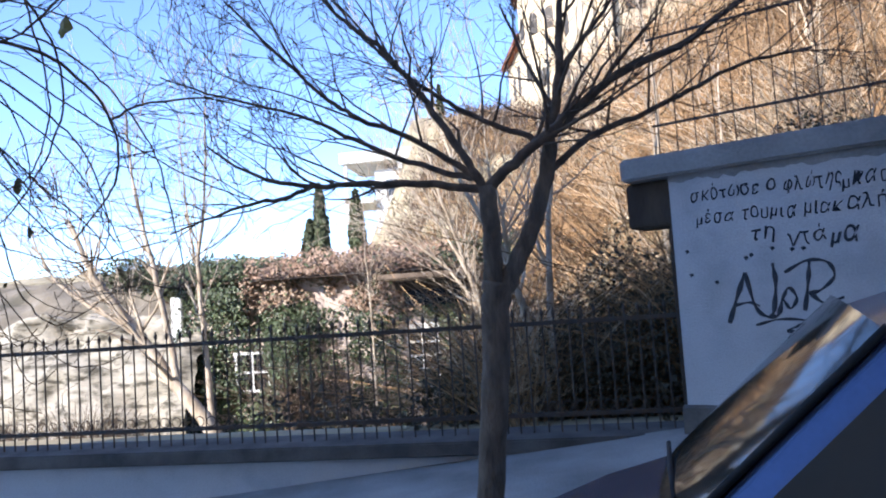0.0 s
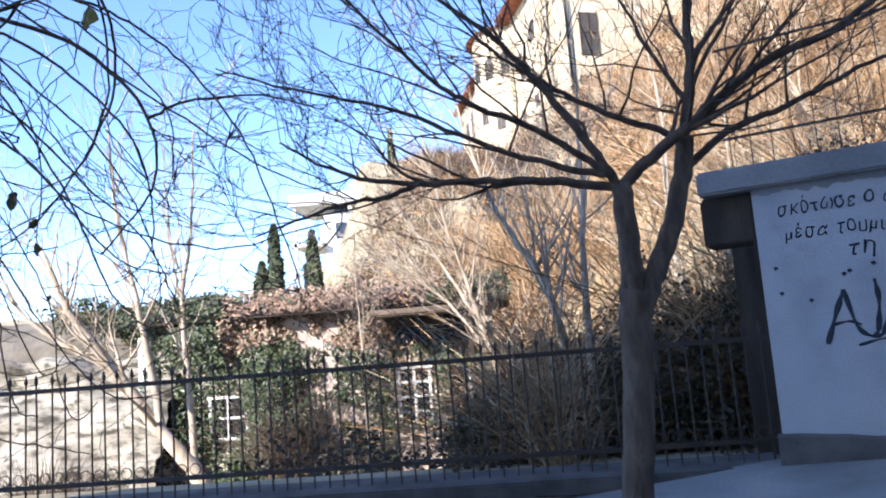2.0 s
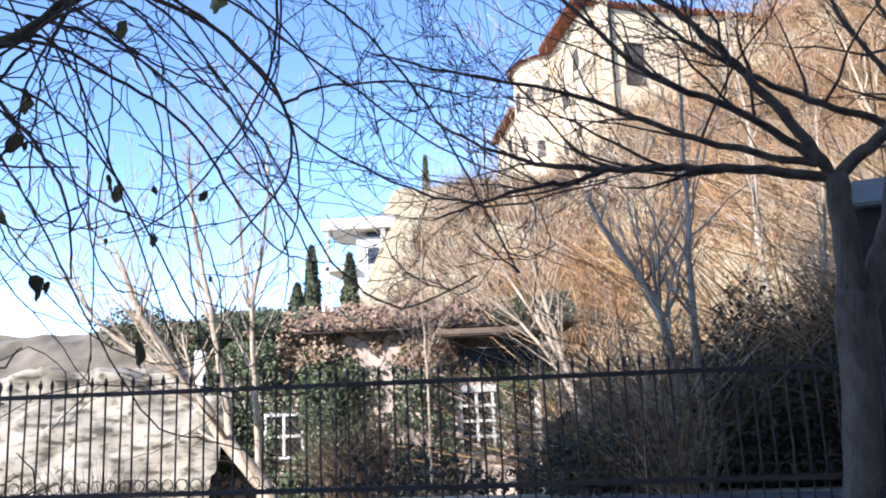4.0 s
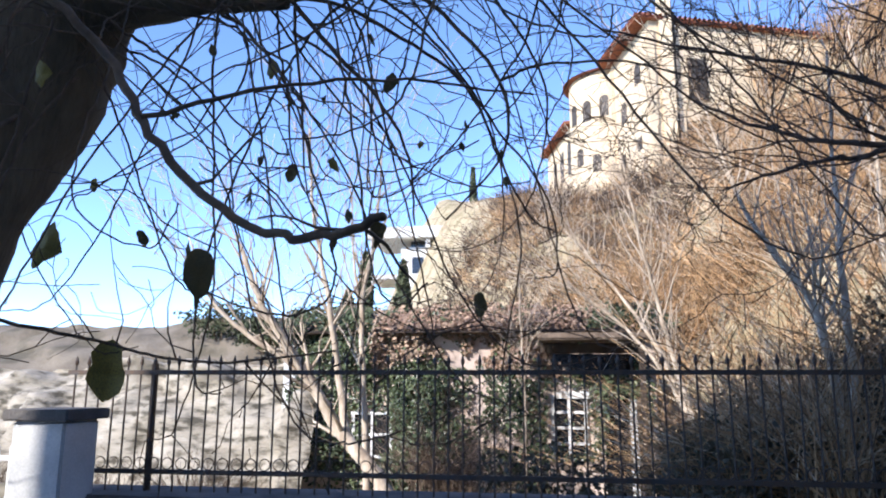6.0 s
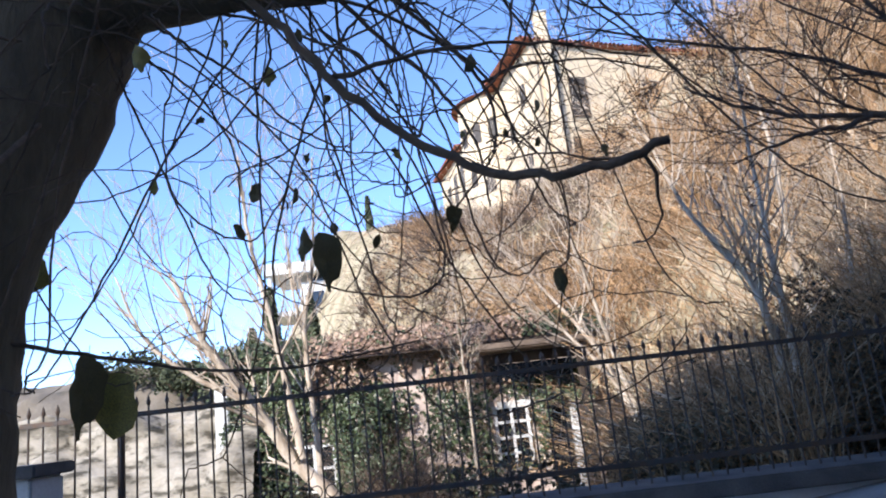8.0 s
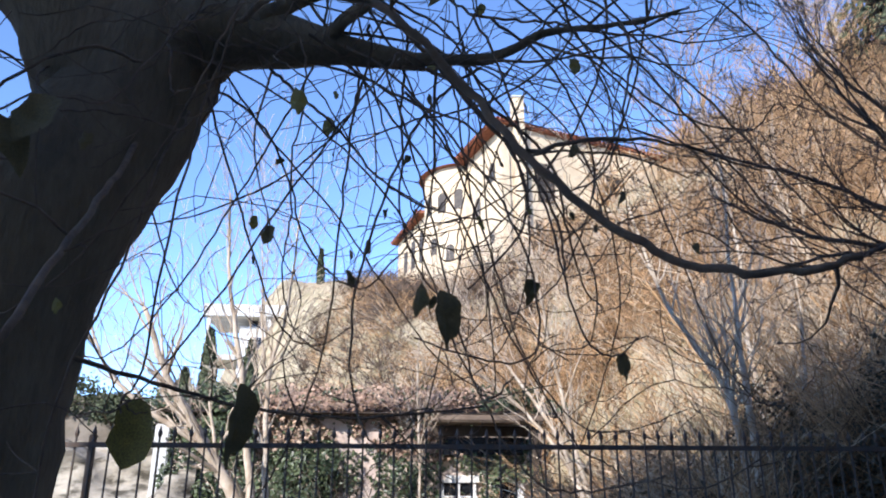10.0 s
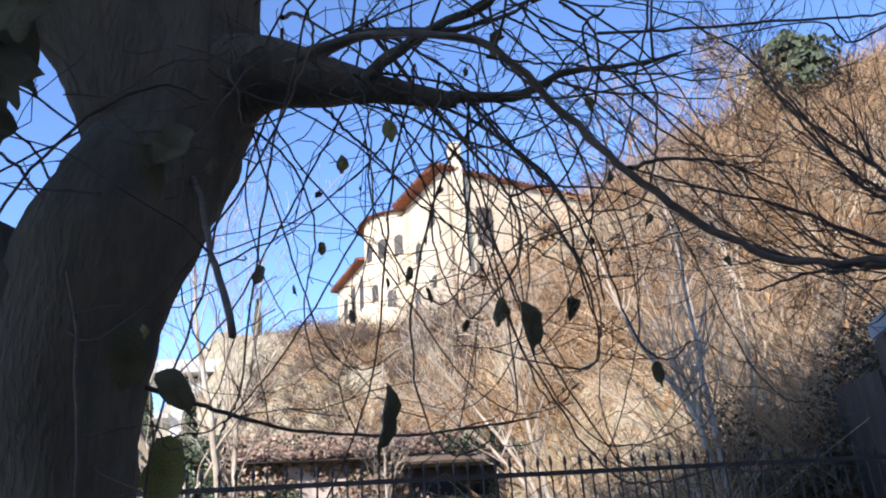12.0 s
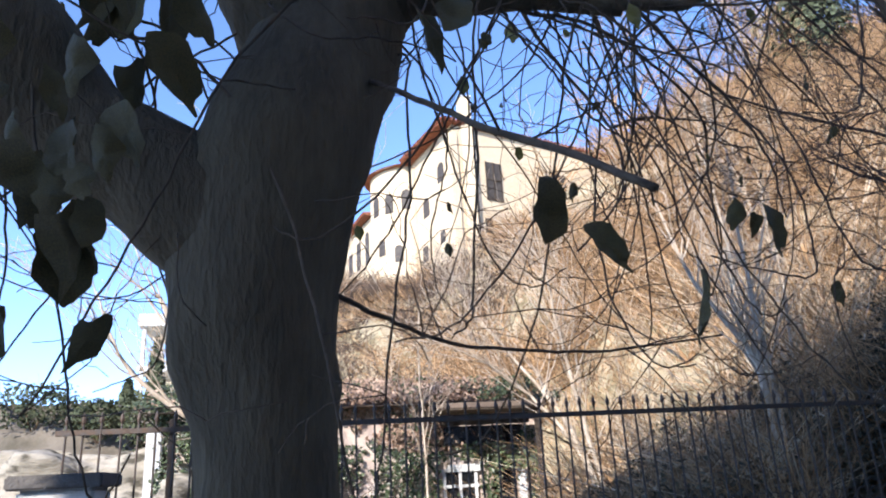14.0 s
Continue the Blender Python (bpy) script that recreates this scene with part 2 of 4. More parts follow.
ground = sheet("ground", XS, YS, land_z, "grass_hill", "dry pale winter grass and bare earth on a hillside", "ground")
# the unseen road's tone is raised to bounce light into the shade
road = sheet("road", [-1500, -300, -60, -14] + [-13 + i for i in range(23)] + [60, 300, 1500], [-1500, -200, -30, -6, -2, 1, 3, 3.6],
             lambda x, y: road_z(x), "asphalt", "pale concrete street in the shade, toned to bounce light", "road")


def kerb_y(x):
    return 3.45 - 1.05 * step(-3.2, -4.2, x) if x > -4.2 else 2.4


PX = [-1500, -60, -14] + [-13 + 0.5 * i for i in range(45)] + [60, 1500]
pv = [(x, y, road_z(x) + 0.14) for x in PX for y in (kerb_y(x) + 0.15, 5, 6.3)]
pavement = tagged(mesh_ob("pavement", pv, [(3 * i + k, 3 * i + 3 + k, 3 * i + 4 + k, 3 * i + 1 + k) for i in range(len(PX) - 1) for k in range(2)], "paving"),
                  "worn concrete pavement along the garden wall", "pavement", kind="structure")
kerb_v = [(x, kerb_y(x) + y, road_z(x) + z) for x in PX for y, z in ((0.0, -0.1), (0.0, 0.12), (0.02, 0.145), (0.17, 0.145))]
kerb = tagged(mesh_ob("kerb", kerb_v, [(4 * i + k, 4 * i + k + 4, 4 * i + k + 5, 4 * i + k + 1) for i in range(len(PX) - 1) for k in range(3)], "plaster_grey"),
              "grey concrete kerb of the pavement", "kerb", kind="structure")

# unseen stepped building behind the street, added to keep the street in the shade
street_bm = box_bm(-14.2, -11.8, -6.5, -3.6, -2.5, 11.1)
box_bm(-11.8, -9.4, -6.5, -3.595, -2.5, 11.7, bm=street_bm)
box_bm(-9.4, 40, -6.5, -3.59, -2.5, 14.3, bm=street_bm)
tagged(part("street_shade_wall", street_bm, "plaster_blocker"), "plain plastered wall, unseen, added to shade the street", "wall", kind="structure")

# ---- retaining wall and iron fence ----
WALL_X0, WALL_X1 = -6.9, 1.75
garden_wall = empty("garden_wall", 0, 0, 0)
tagged(garden_wall, "low plastered garden wall with a dark concrete coping", "wall", kind="structure")
part("wall_body", box_bm(WALL_X0, WALL_X1, 6.3, 6.75, -1.6, COPING_TOP - 0.13), "plaster_stained", garden_wall)
part("coping", box_bm(WALL_X0, WALL_X1 + 0.02, 6.22, 6.83, COPING_TOP - 0.13, COPING_TOP, 0.015), "coping", garden_wall, "dark weathered concrete coping")

RAIL_TOP, RAIL_LOW = 1.66, 0.82
fence = empty("iron_fence", 0, FENCE_Y, 0)
tagged(fence, "black wrought-iron fence with spear-tipped pickets on a wall", "fence")
part("rail", box_bm(WALL_X0, WALL_X1, -0.016, 0.016, RAIL_TOP - 0.02, RAIL_TOP + 0.02, 0.003), "iron", fence)
part("rail", box_bm(WALL_X0, WALL_X1, -0.016, 0.016, RAIL_LOW - 0.02, RAIL_LOW + 0.02, 0.003), "iron", fence)
picket = Tubes()
picket.add([Vector((0, 0, z)) for z in (COPING_TOP - 0.01, RAIL_TOP + 0.06, RAIL_TOP + 0.075, RAIL_TOP + 0.095, RAIL_TOP + 0.15)], [0.0085, 0.0085, 0.016, 0.018, 0.002], 6)
first = picket.make("picket", "iron", fence, shade=False)
n_pickets = int((WALL_X1 - WALL_X0) / 0.125)
for i in range(n_pickets):
    ob = first if i == 0 else first.copy()
    if i:
        scene.collection.objects.link(ob)
    ob.location.x = WALL_X0 + 0.06 + 0.125 * i
    ob.rotation_euler = (radians(random.uniform(-0.5, 0.5)), radians(random.uniform(-0.5, 0.5)), random.uniform(0, 1))
part("post", box_bm(-6.125, -6.075, 0.02, 0.07, COPING_TOP - 0.01, RAIL_TOP + 0.08, 0.008), "iron", fence)
# scroll rings over the lower rail
scroll = Tubes()
ring = [Vector((0.048 * math.cos(a), 0, RAIL_LOW + 0.07 + 0.048 * math.sin(a))) for a in [2 * math.pi * k / 14 for k in range(15)]]
scroll.add(ring, [0.005] * 15, 4, False)
ring_ob = scroll.make("scroll", "iron", fence)
ring_ob.location.x = WALL_X0 + 0.1225
for i in range(1, n_pickets - 1):
    r2 = ring_ob.copy()
    scene.collection.objects.link(r2)
    r2.location.x = WALL_X0 + 0.1225 + 0.125 * i

# gate pillar and white gate
pillar = empty("gate_pillar", -6.68, 6.1, -0.15)
tagged(pillar, "white plastered gate pillar with a dark slab cap", "pillar")
part("shaft", box_bm(-0.23, 0.23, -0.23, 0.23, -0.3, 1.42, 0.02), "plaster_white", pillar)
part("cap", box_bm(-0.285, 0.285, -0.29, 0.29, 1.42, 1.51, 0.012), "coping", pillar, "dark concrete slab cap")
gate = empty("white_gate", -6.95, 6.1, road_z(-7.3) + 0.1)
tagged(gate, "white painted iron gate beside the pillar", "gate")
for z in (0.3, 0.9, 1.3):
    part("rail", box_bm(-1.5, 0, -0.015, 0.015, z - 0.02, z + 0.02, 0.004), "paint_white", gate)
gbar = part("bar", box_bm(-0.011, 0.011, -0.011, 0.011, 0.1, 1.4, 0.002), "paint_white", gate)
for i in range(1, 13):
    b2 = gbar.copy()
    scene.collection.objects.link(b2)
    b2.location.x = -0.12 * i

# ---- graffiti wall ----
wall_g = empty("graffiti_wall", 1.585, 6.08, 0, -27)
tagged(wall_g, "white plastered wall with black spray graffiti and a grimy plinth", "wall", kind="structure")
part("wall_body", box_bm(0, 5.5, 0, 0.6, 0.9, 2.86, 0.01), "plaster_stained", wall_g)
pl = bmesh.new()
cols = 56
for i in range(cols + 1):
    x = -0.03 + 5.5 * i / cols
    top = 0.93 + 0.035 * noise.noise(Vector((x * 2.1, 3, 0))) + 0.02 * noise.noise(Vector((x * 9, 7, 0))) + 0.05 * step(0.6, 1.0, x)
    for y, z in ((-0.045, 0.3), (-0.04, top - 0.02), (-0.004, top), (0.5, top)):
        pl.verts.new((x, y, z))
pl.verts.ensure_lookup_table()
for i in range(cols):
    for k in range(3):
        pl.faces.new([pl.verts[4 * i + k], pl.verts[4 * i + 4 + k], pl.verts[4 * i + 5 + k], pl.verts[4 * i + 1 + k]])
pl.faces.new([pl.verts[k] for k in range(4)])
part("plinth", pl, "coping", wall_g, "grimy dark plinth with an uneven top")
part("coping", box_bm(-0.4, 5.5, -0.06, 0.7, 2.86, 3.06, 0.02), "plaster_grey", wall_g, "stained concrete cap")
gr = bmesh.new()
for i in range(131):
    x = 5.4 * i / 130
    low = 2.86 - 0.05 - 0.1 * abs(noise.noise(Vector((x * 3.1, 1, 5)))) - 0.12 * max(0.0, noise.noise(Vector((x * 0.9, 4, 2)))) - 0.04 * noise.noise(Vector((x * 14, 2, 7)))
    gr.verts.new((x, -0.0035, low))
    gr.verts.new((x, -0.0035, 2.865))
gr.verts.ensure_lookup_table()
for i in range(130):
    gr.faces.new([gr.verts[2 * i], gr.verts[2 * i + 2], gr.verts[2 * i + 3], gr.verts[2 * i + 1]])
part("grime", gr, "plaster_grey", wall_g, "grey water stains under the cap")
part("beam_end", box_bm(-0.42, -0.004, 0.1, 0.55, 2.45, 2.855, 0.02), "wood_and_shade", wall_g, "dark beam end under the cap")
# dark colour of the end strip and return wall stands in for shade
part("end_strip", box_bm(-0.03, -0.004, 0.02, 0.12, 0.9, 2.45, 0.006), "wood_and_shade", wall_g, "dark strip painting the shade on the wall's end")
back = part("return_wall", box_bm(-0.22, -0.01, 0.95, 2.4, 0.3, 2.62, 0.02), "wood_and_shade", wall_g, "side running back from the corner, shade put into its dark colour")
back.rotation_euler = (0, 0, radians(7))


hand = random.Random(17)


def lettering(text, x, z, size, lean=0.2, turn=0.0, squash=1.0):
    """A word, letter by letter, unevenly set as by hand."""
    word = new("graffiti_word")
    word.parent = wall_g
    word.matrix_basis = pose(x, -0.003, z, 90, 0, 0)
    along = 0.0
    for ch in text:
        if ch == " ":
            along += size * 0.3 * squash
            continue
        cu = bpy.data.curves.new("graffiti", "FONT")
        cu.body, cu.size, cu.shear, cu.extrude, cu.offset = ch, size, lean + hand.uniform(-0.15, 0.15), 0.001, size * hand.uniform(-0.005, 0.012)
        tmp = new("graffiti", cu)
        bpy.context.view_layer.update()
        me = bpy.data.meshes.new_from_object(tmp.evaluated_get(bpy.context.evaluated_depsgraph_get()))
        bpy.data.objects.remove(tmp)
        me.materials.clear()
        me.materials.append(M["spray"])
        wide = max(v.co.x for v in me.vertices)
        seed = hand.uniform(0, 50)
        tall = hand.uniform(0.85, 1.2)
        for v in me.vertices:
            wob = Vector((noise.noise(Vector((v.co.x * 14, v.co.y * 14, seed))), noise.noise(Vector((v.co.x * 14, v.co.y * 14, seed + 9))), 0)) * size * 0.1
            v.co = Vector((v.co.x, v.co.y * tall, v.co.z)) + wob
        ob = new("letter", me)
        ob.parent = word
        ob.matrix_basis = pose(along, hand.uniform(-0.06, 0.06) * size + along * math.tan(radians(turn)), 0, 0, 0, turn + hand.uniform(-7, 7)) @ Matrix.Diagonal((squash, 1, 1, 1))
        along += (wide + size * 0.05) * squash
    return word


lettering("σκότωσε", 0.17, 2.61, 0.15, 0.15, 1.5, 0.78)
lettering("ο", 0.76, 2.63, 0.15, 0.1, 0, 0.9)
lettering("φλώτης", 0.89, 2.615, 0.15, 0.15, -1, 0.66)
lettering("μπαστα", 1.28, 2.59, 0.16, 0.15, 1, 0.72)
lettering("μέσα του", 0.2, 2.415, 0.15, 0.2, 1, 0.78)
lettering("μια μια", 0.77, 2.41, 0.16, 0.2, 0, 0.72)
lettering("καλή", 1.2, 2.41, 0.16, 0.2, 0, 0.9)
lettering("τη", 0.61, 2.25, 0.16, 0.15, -2, 0.95)
lettering("ντάμα", 0.87, 2.2, 0.18, 0.15, -2, 0.85)


def stroke(points, width=0.016):
    t = Tubes()
    pts = curve_pts([(x, 0, z) for x, z in points], 6)
    t.add(pts, [width * (0.8 + 0.3 * math.sin(i)) for i in range(len(pts))], 8)
    t.v = [Vector((v.x, -0.003 + v.y * 0.08, v.z)) for v in t.v]
    return t.make("spray_stroke", "spray", wall_g)


stroke([(0.4, 1.6), (0.48, 1.82), (0.55, 2.0)], 0.02)
stroke([(0.55, 2.0), (0.61, 1.72), (0.7, 1.64), (0.74, 1.68)], 0.018)
stroke([(0.45, 1.74), (0.56, 1.76), (0.64, 1.73)], 0.012)
stroke([(0.74, 1.68), (0.77, 1.9), (0.76, 2.06)], 0.018)
stroke([(0.72, 1.64), (0.77, 1.66), (0.81, 1.78)], 0.018)
stroke([(0.81, 1.78), (0.86, 1.86), (0.91, 1.78), (0.86, 1.7), (0.81, 1.78)], 0.013)
stroke([(0.96, 1.68), (1.0, 1.9), (1.02, 2.05)], 0.017)
stroke([(0.84, 1.98), (1.0, 2.06), (1.14, 2.04), (1.18, 1.93), (1.08, 1.83), (1.0, 1.82)], 0.014)
stroke([(1.0, 1.82), (1.1, 1.73), (1.23, 1.77)], 0.017)
stroke([(0.6, 1.58), (0.78, 1.62), (0.96, 1.6), (0.82, 1.53)], 0.011)
stroke([(0.82, 1.53), (0.92, 1.5), (0.88, 1.42)], 0.014)
for x, z in ((0.89, 1.3), (0.6, 2.13), (0.56, 2.11), (0.76, 2.17), (0.9, 2.15), (0.98, 2.15), (0.12, 2.0), (0.32, 1.93), (0.1, 2.2)):
    stroke([(x, z), (x + 0.012, z + 0.008), (x + 0.02, z + 0.018)], 0.018)

# railing on the graffiti wall
top_rail = empty("wall_railing", 1.585, 6.08, 3.0, -27)
tagged(top_rail, "grey iron railing along the top of a wall", "railing")
for z in (0.38, 1.18):
    part("rail", box_bm(-0.2, 5.4, 0.308, 0.328, z - 0.011, z + 0.011, 0.003), "iron", top_rail)
bar = part("bar", box_bm(-0.004, 0.004, 0.314, 0.322, 0.0, 1.3, 0.001), "iron", top_rail)
bar.location.x = -0.15
for i in range(1, 34):
    b2 = bar.copy()
    scene.collection.objects.link(b2)
    b2.location.x = -0.15 + 0.165 * i

# ---- ivy house ----
HX0, HX1, HY = -7.4, -0.6, 14.2
house = empty("ivy_house", 0, HY, 0)
tagged(house, "low pinkish plaster house overgrown with ivy and dry creeper", "house")
part("wall", box_bm(HX0, HX1, 0, 5, -1.6, 2.55), "house_wall", house)
part("white_pier", box_bm(-7.7, -7.44, -0.12, 0.5, -1.6, 2.3, 0.02), "plaster_white", house, "sunlit white plaster pier")
rb = bmesh.new()
vs = [rb.verts.new(c) for c in ((HX0 - 0.3, -0.45, 2.5), (HX1 + 0.4, -0.45, 2.5), (HX1 + 0.4, 5.4, 2.5), (HX0 - 0.3, 5.4, 2.5), (HX0 + 1.5, 2.4, 3.05), (HX1 - 1.5, 2.4, 3.05))]
for f in ((0, 1, 5, 4), (1, 2, 5), (2, 3, 4, 5), (3, 0, 4), (3, 2, 1, 0)):
    rb.faces.new([vs[i] for i in f])
part("roof", rb, "roof_old", house, "old brown roof under creeper")
part("porch_roof", box_bm(-2.75, -0.85, -1.35, -0.46, 2.3, 2.42, 0.03), "roof_old", house, "old porch roof over a dark opening")
part("porch_beam", box_bm(-2.7, -0.9, -0.46, -0.36, 2.1, 2.29, 0.02), "wood_and_shade", house, "dark beam under the porch roof")
part("attic_opening", box_bm(-2.5, -1.0, -0.2, -0.05, 1.78, 2.1), "dark_pane", house, "dark opening under the porch roof")
part("porch_post", box_bm(-1.13, -1.0, -0.3, -0.18, -1.0, 1.32, 0.01), "paint_white", house, "white painted post")
part("porch_post", box_bm(-1.05, -0.95, -1.25, -1.15, -1.0, 2.3, 0.01), "wood_and_shade", house)
part("door", box_bm(-1.55, -1.12, -0.03, 0.02, -1.0, 1.4), "dark_pane", house, "dark doorway")


def barred_window(parent, x0, x1, z0, z1, cols, rows, y=-0.02, head=False):
    w = part("window", box_bm(x0, x1, y - 0.005, y + 0.01, z0, z1), "dark_pane", parent, "dark window behind white bars")
    for i in range(cols + 1):
        x = x0 + (x1 - x0) * i / cols
        part("bar", box_bm(x - 0.028, x + 0.028, y - 0.05, y - 0.008, z0, z1, 0.004), "paint_white", w)
    for j in range(rows + 1):
        z = z0 + (z1 - z0) * j / rows
        part("bar", box_bm(x0 - 0.05, x1 + 0.05, y - 0.058, y - 0.052, z - 0.026, z + 0.026), "paint_white", w)
    if head:
        part("lintel", box_bm(x0 + 0.05, x1 + 0.08, y - 0.09, y - 0.06, z1 - 0.03, z1 + 0.1, 0.005), "paint_white", w, "white lintel")


barred_window(house, -6.28, -5.54, 0.2, 1.0, 2, 2)
barred_window(house, -2.5, -1.9, 0.2, 1.32, 2, 4, head=True)

# ivy and dry creeper on the house
rng = random.Random(7)
ivy, dry = Leaves(), Leaves()


def off_window(x, z):
    return not ((-6.02 < x < -5.52 and 0.25 < z < 1.0) or (-2.6 < x < -1.82 and 0.3 < z < 1.5) or (-1.5 < x < -0.9 and z < 1.3) or (-2.45 < x < -1.05 and 1.8 < z < 2.3))


for k in range(52000):
    x, z = rng.uniform(-7.6, -0.7), rng.uniform(-1.0, 3.0)
    clump = noise.noise(Vector((x * 0.9, z * 1.1, 2.0))) + 0.4 * noise.noise(Vector((x * 2.9, z * 2.9, 5.0)))
    out = 0.08 + 0.4 * max(0.0, clump + 0.25)
    if (not off_window(x, z) and rng.random() < 0.96) or (x < -7.5 and z < 2.3 and rng.random() < 0.93):
        continue
    red = z > 1.85 - 0.2 * math.sin(x * 1.7) and -5.9 < x < -1.4
    if red:
        if rng.random() < 0.5 and clump > -0.35:
            (ivy if rng.random() < 0.18 else dry).add(Vector((x, HY - out * rng.uniform(0.1, 1.6), z + rng.uniform(-0.05, 0.05))), rng.uniform(0.022, 0.055), rng, (0, -1, 0.35))
        continue
    if clump < (-0.75 if x < -4.5 else -0.46) + 0.1 * math.sin(x * 5 + z * 7):
        continue
    thin = (0.8 if x < -4.4 else (0.42 if x < -2.6 else 0.5)) * min(1.0, 0.75 + clump)
    if clump < -0.32 and x > -4.5 and z > -0.5:
        continue
    if x > -2.6 and z < 0.2:
        continue
    if rng.random() < thin:
        ivy.add(Vector((x, HY - out * rng.uniform(0.1, 1.7), z)), rng.uniform(0.024, 0.058), rng, (0, -1, 0.5))
for k in range(9000):
    x, y = rng.uniform(-7.9, -0.2), rng.uniform(-0.6, 2.2)
    z = 2.55 + 0.23 * max(0, y) + rng.uniform(0, 0.25) * (1 + noise.noise(Vector((x * 1.3, y, 0))))
    (ivy if (x < -5.8 or x > -1.9) and rng.random() < 0.8 else dry).add(Vector((x, HY + y, z)), rng.uniform(0.025, 0.06), rng, (0, -0.5, 1))
tagged(ivy.make("ivy", "ivy"), "dense dark green ivy hanging over the house wall", "ivy", kind="stuff")
tagged(dry.make("dry_creeper", "ivy_dry"), "reddish brown dead creeper along the house eaves", "creeper", kind="stuff")

# ---- pale rock bank beside the house, with an earth slope above ----
def bank_sheet(name, material, x0, x1, y0, deep, z0, high, bow, rough, rows_n, label):
    cols_n = int((x1 - x0) / 0.22)
    v = []
    for j in range(rows_n):
        t = j / (rows_n - 1)
        for i in range(cols_n + 1):
            x = x0 + (x1 - x0) * i / cols_n
            y = y0 + deep * t ** bow + 0.25 * noise.noise(Vector((x * 0.5, t * 3, 1)))
            z = z0 + (high + 0.3 * noise.noise(Vector((x * 0.25, 0, 4)))) * step(0, 1.0, t ** 0.8)
            lump = rough * (noise.noise(Vector((x * 0.9, t * 5, 3))) + 0.5 * noise.noise(Vector((x * 2.4, t * 11, 9))) + 0.25 * noise.noise(Vector((x * 6, t * 24, 2))))
            v.append((x, y - lump, z + 0.5 * lump))
    n = cols_n + 1
    f = [(j * n + i, j * n + i + 1, (j + 1) * n + i + 1, (j + 1) * n + i) for j in range(rows_n - 1) for i in range(cols_n)]
    return tagged(mesh_ob(name, v, f, material, shade=True), label, "bank", kind="structure")


bank_sheet("rock_bank", "rock", -30, -6.9, 12.6, 2.6, -1.2, 3.1, 1.2, 0.5, 46, "pale sunlit limestone bank beside the house")
bank_sheet("earth_bank", "earth_bank", -34, -7.4, 14.6, 4.0, 1.2, 1.9, 0.9, 0.3, 24, "grey brown earth slope above the pale rock")

# ---- hillside building ----
mon = empty("hillside_building", 4.3, 35.0, 0)
tagged(mon, "large cream plaster building with red tiled roof on the hill", "building")
EAVE, LOW_EAVE, FRONT = 19.75, 18.3, 0.35
CORNER, SIDE_END, BACK_END = (-1.2, 0.0), (-2.55, 5.3), (-6.1, 17.5)


def block(name, plan, z0, z1, roof_z, ridge, over, parent):
    """Walls on a four-cornered plan with a hipped tile roof."""
    mesh_ob("wall", [(x, y, z) for z in (z0, z1) for x, y in plan], [(0, 1, 5, 4), (1, 2, 6, 5), (2, 3, 7, 6), (3, 0, 4, 7)], "cream", parent)
    mid = Vector((sum(p[0] for p in plan) / 4, sum(p[1] for p in plan) / 4))
    rim = []
    for x, y in plan:
        w = (Vector((x, y)) - mid).normalized() * over
        rim.append((x + w.x, y + w.y))
    v = [(x, y, z1 + d) for d in (0.0, 0.14) for x, y in rim] + [(x, y, roof_z) for x, y in ridge]
    mesh_ob(name, v, [(4, 5, 9, 8), (5, 6, 9), (6, 7, 8, 9), (7, 4, 8), (3, 2, 1, 0), (0, 1, 5, 4), (1, 2, 6, 5), (2, 3, 7, 6), (3, 0, 4, 7)], "roof_tile", parent, "red clay tile roof")
    return rim


rim = block("roof", [CORNER, (13.5, FRONT * 14.7), (11.5, FRONT * 14.7 + 6), SIDE_END], 6, EAVE, EAVE + 1.1, [(1.2, 3.4), (11, 7.6)], 0.75, mon)
low_rim = block("low_roof", [(-4.6, 10.9), (3, 10.9), (3, 18), BACK_END], 6, LOW_EAVE, LOW_EAVE + 1.3, [(-2.2, 14.4), (2, 14.4)], 0.6, mon)
part("chimney", box_bm(-0.66, -0.02, 0.0, 0.75, 6, EAVE + 1.75, 0.03), "cream", mon, "plaster chimney breast rising through the eaves")
part("chimney_cap", box_bm(-0.72, 0.04, -0.06, 0.81, EAVE + 1.75, EAVE + 1.86, 0.02), "plaster_white", mon)
pipe = Tubes()
pipe.add([Vector((0.12, 0.36, z)) for z in (8, 14, EAVE)], [0.06] * 3, 6)
pipe.make("downpipe", "opening", mon, "dark downpipe")
tile = Tubes()
tile.add([Vector((0, -0.1, -0.03)), Vector((0, 0.75, 0.1))], [0.1, 0.1], 6)
tile_ob = tile.make("eave_tile", "roof_tile", mon)


def eave_tiles(a, b, z, first=False):
    """A row of cover tiles along an eave."""
    run = Vector((b[0] - a[0], b[1] - a[1]))
    n = int(run.length / 0.27)
    turn = math.degrees(math.atan2(run.y, run.x))
    for i in range(n):
        t2 = tile_ob if first and i == 0 else tile_ob.copy()
        if not (first and i == 0):
            scene.collection.objects.link(t2)
        q = (i + 0.5) / n
        t2.matrix_basis = pose(a[0] + run.x * q, a[1] + run.y * q, z, 0, 0, turn)


eave_tiles(rim[0], rim[1], EAVE + 0.17, True)
eave_tiles(rim[3], rim[0], EAVE + 0.17)
eave_tiles(low_rim[3], low_rim[0], LOW_EAVE + 0.17)


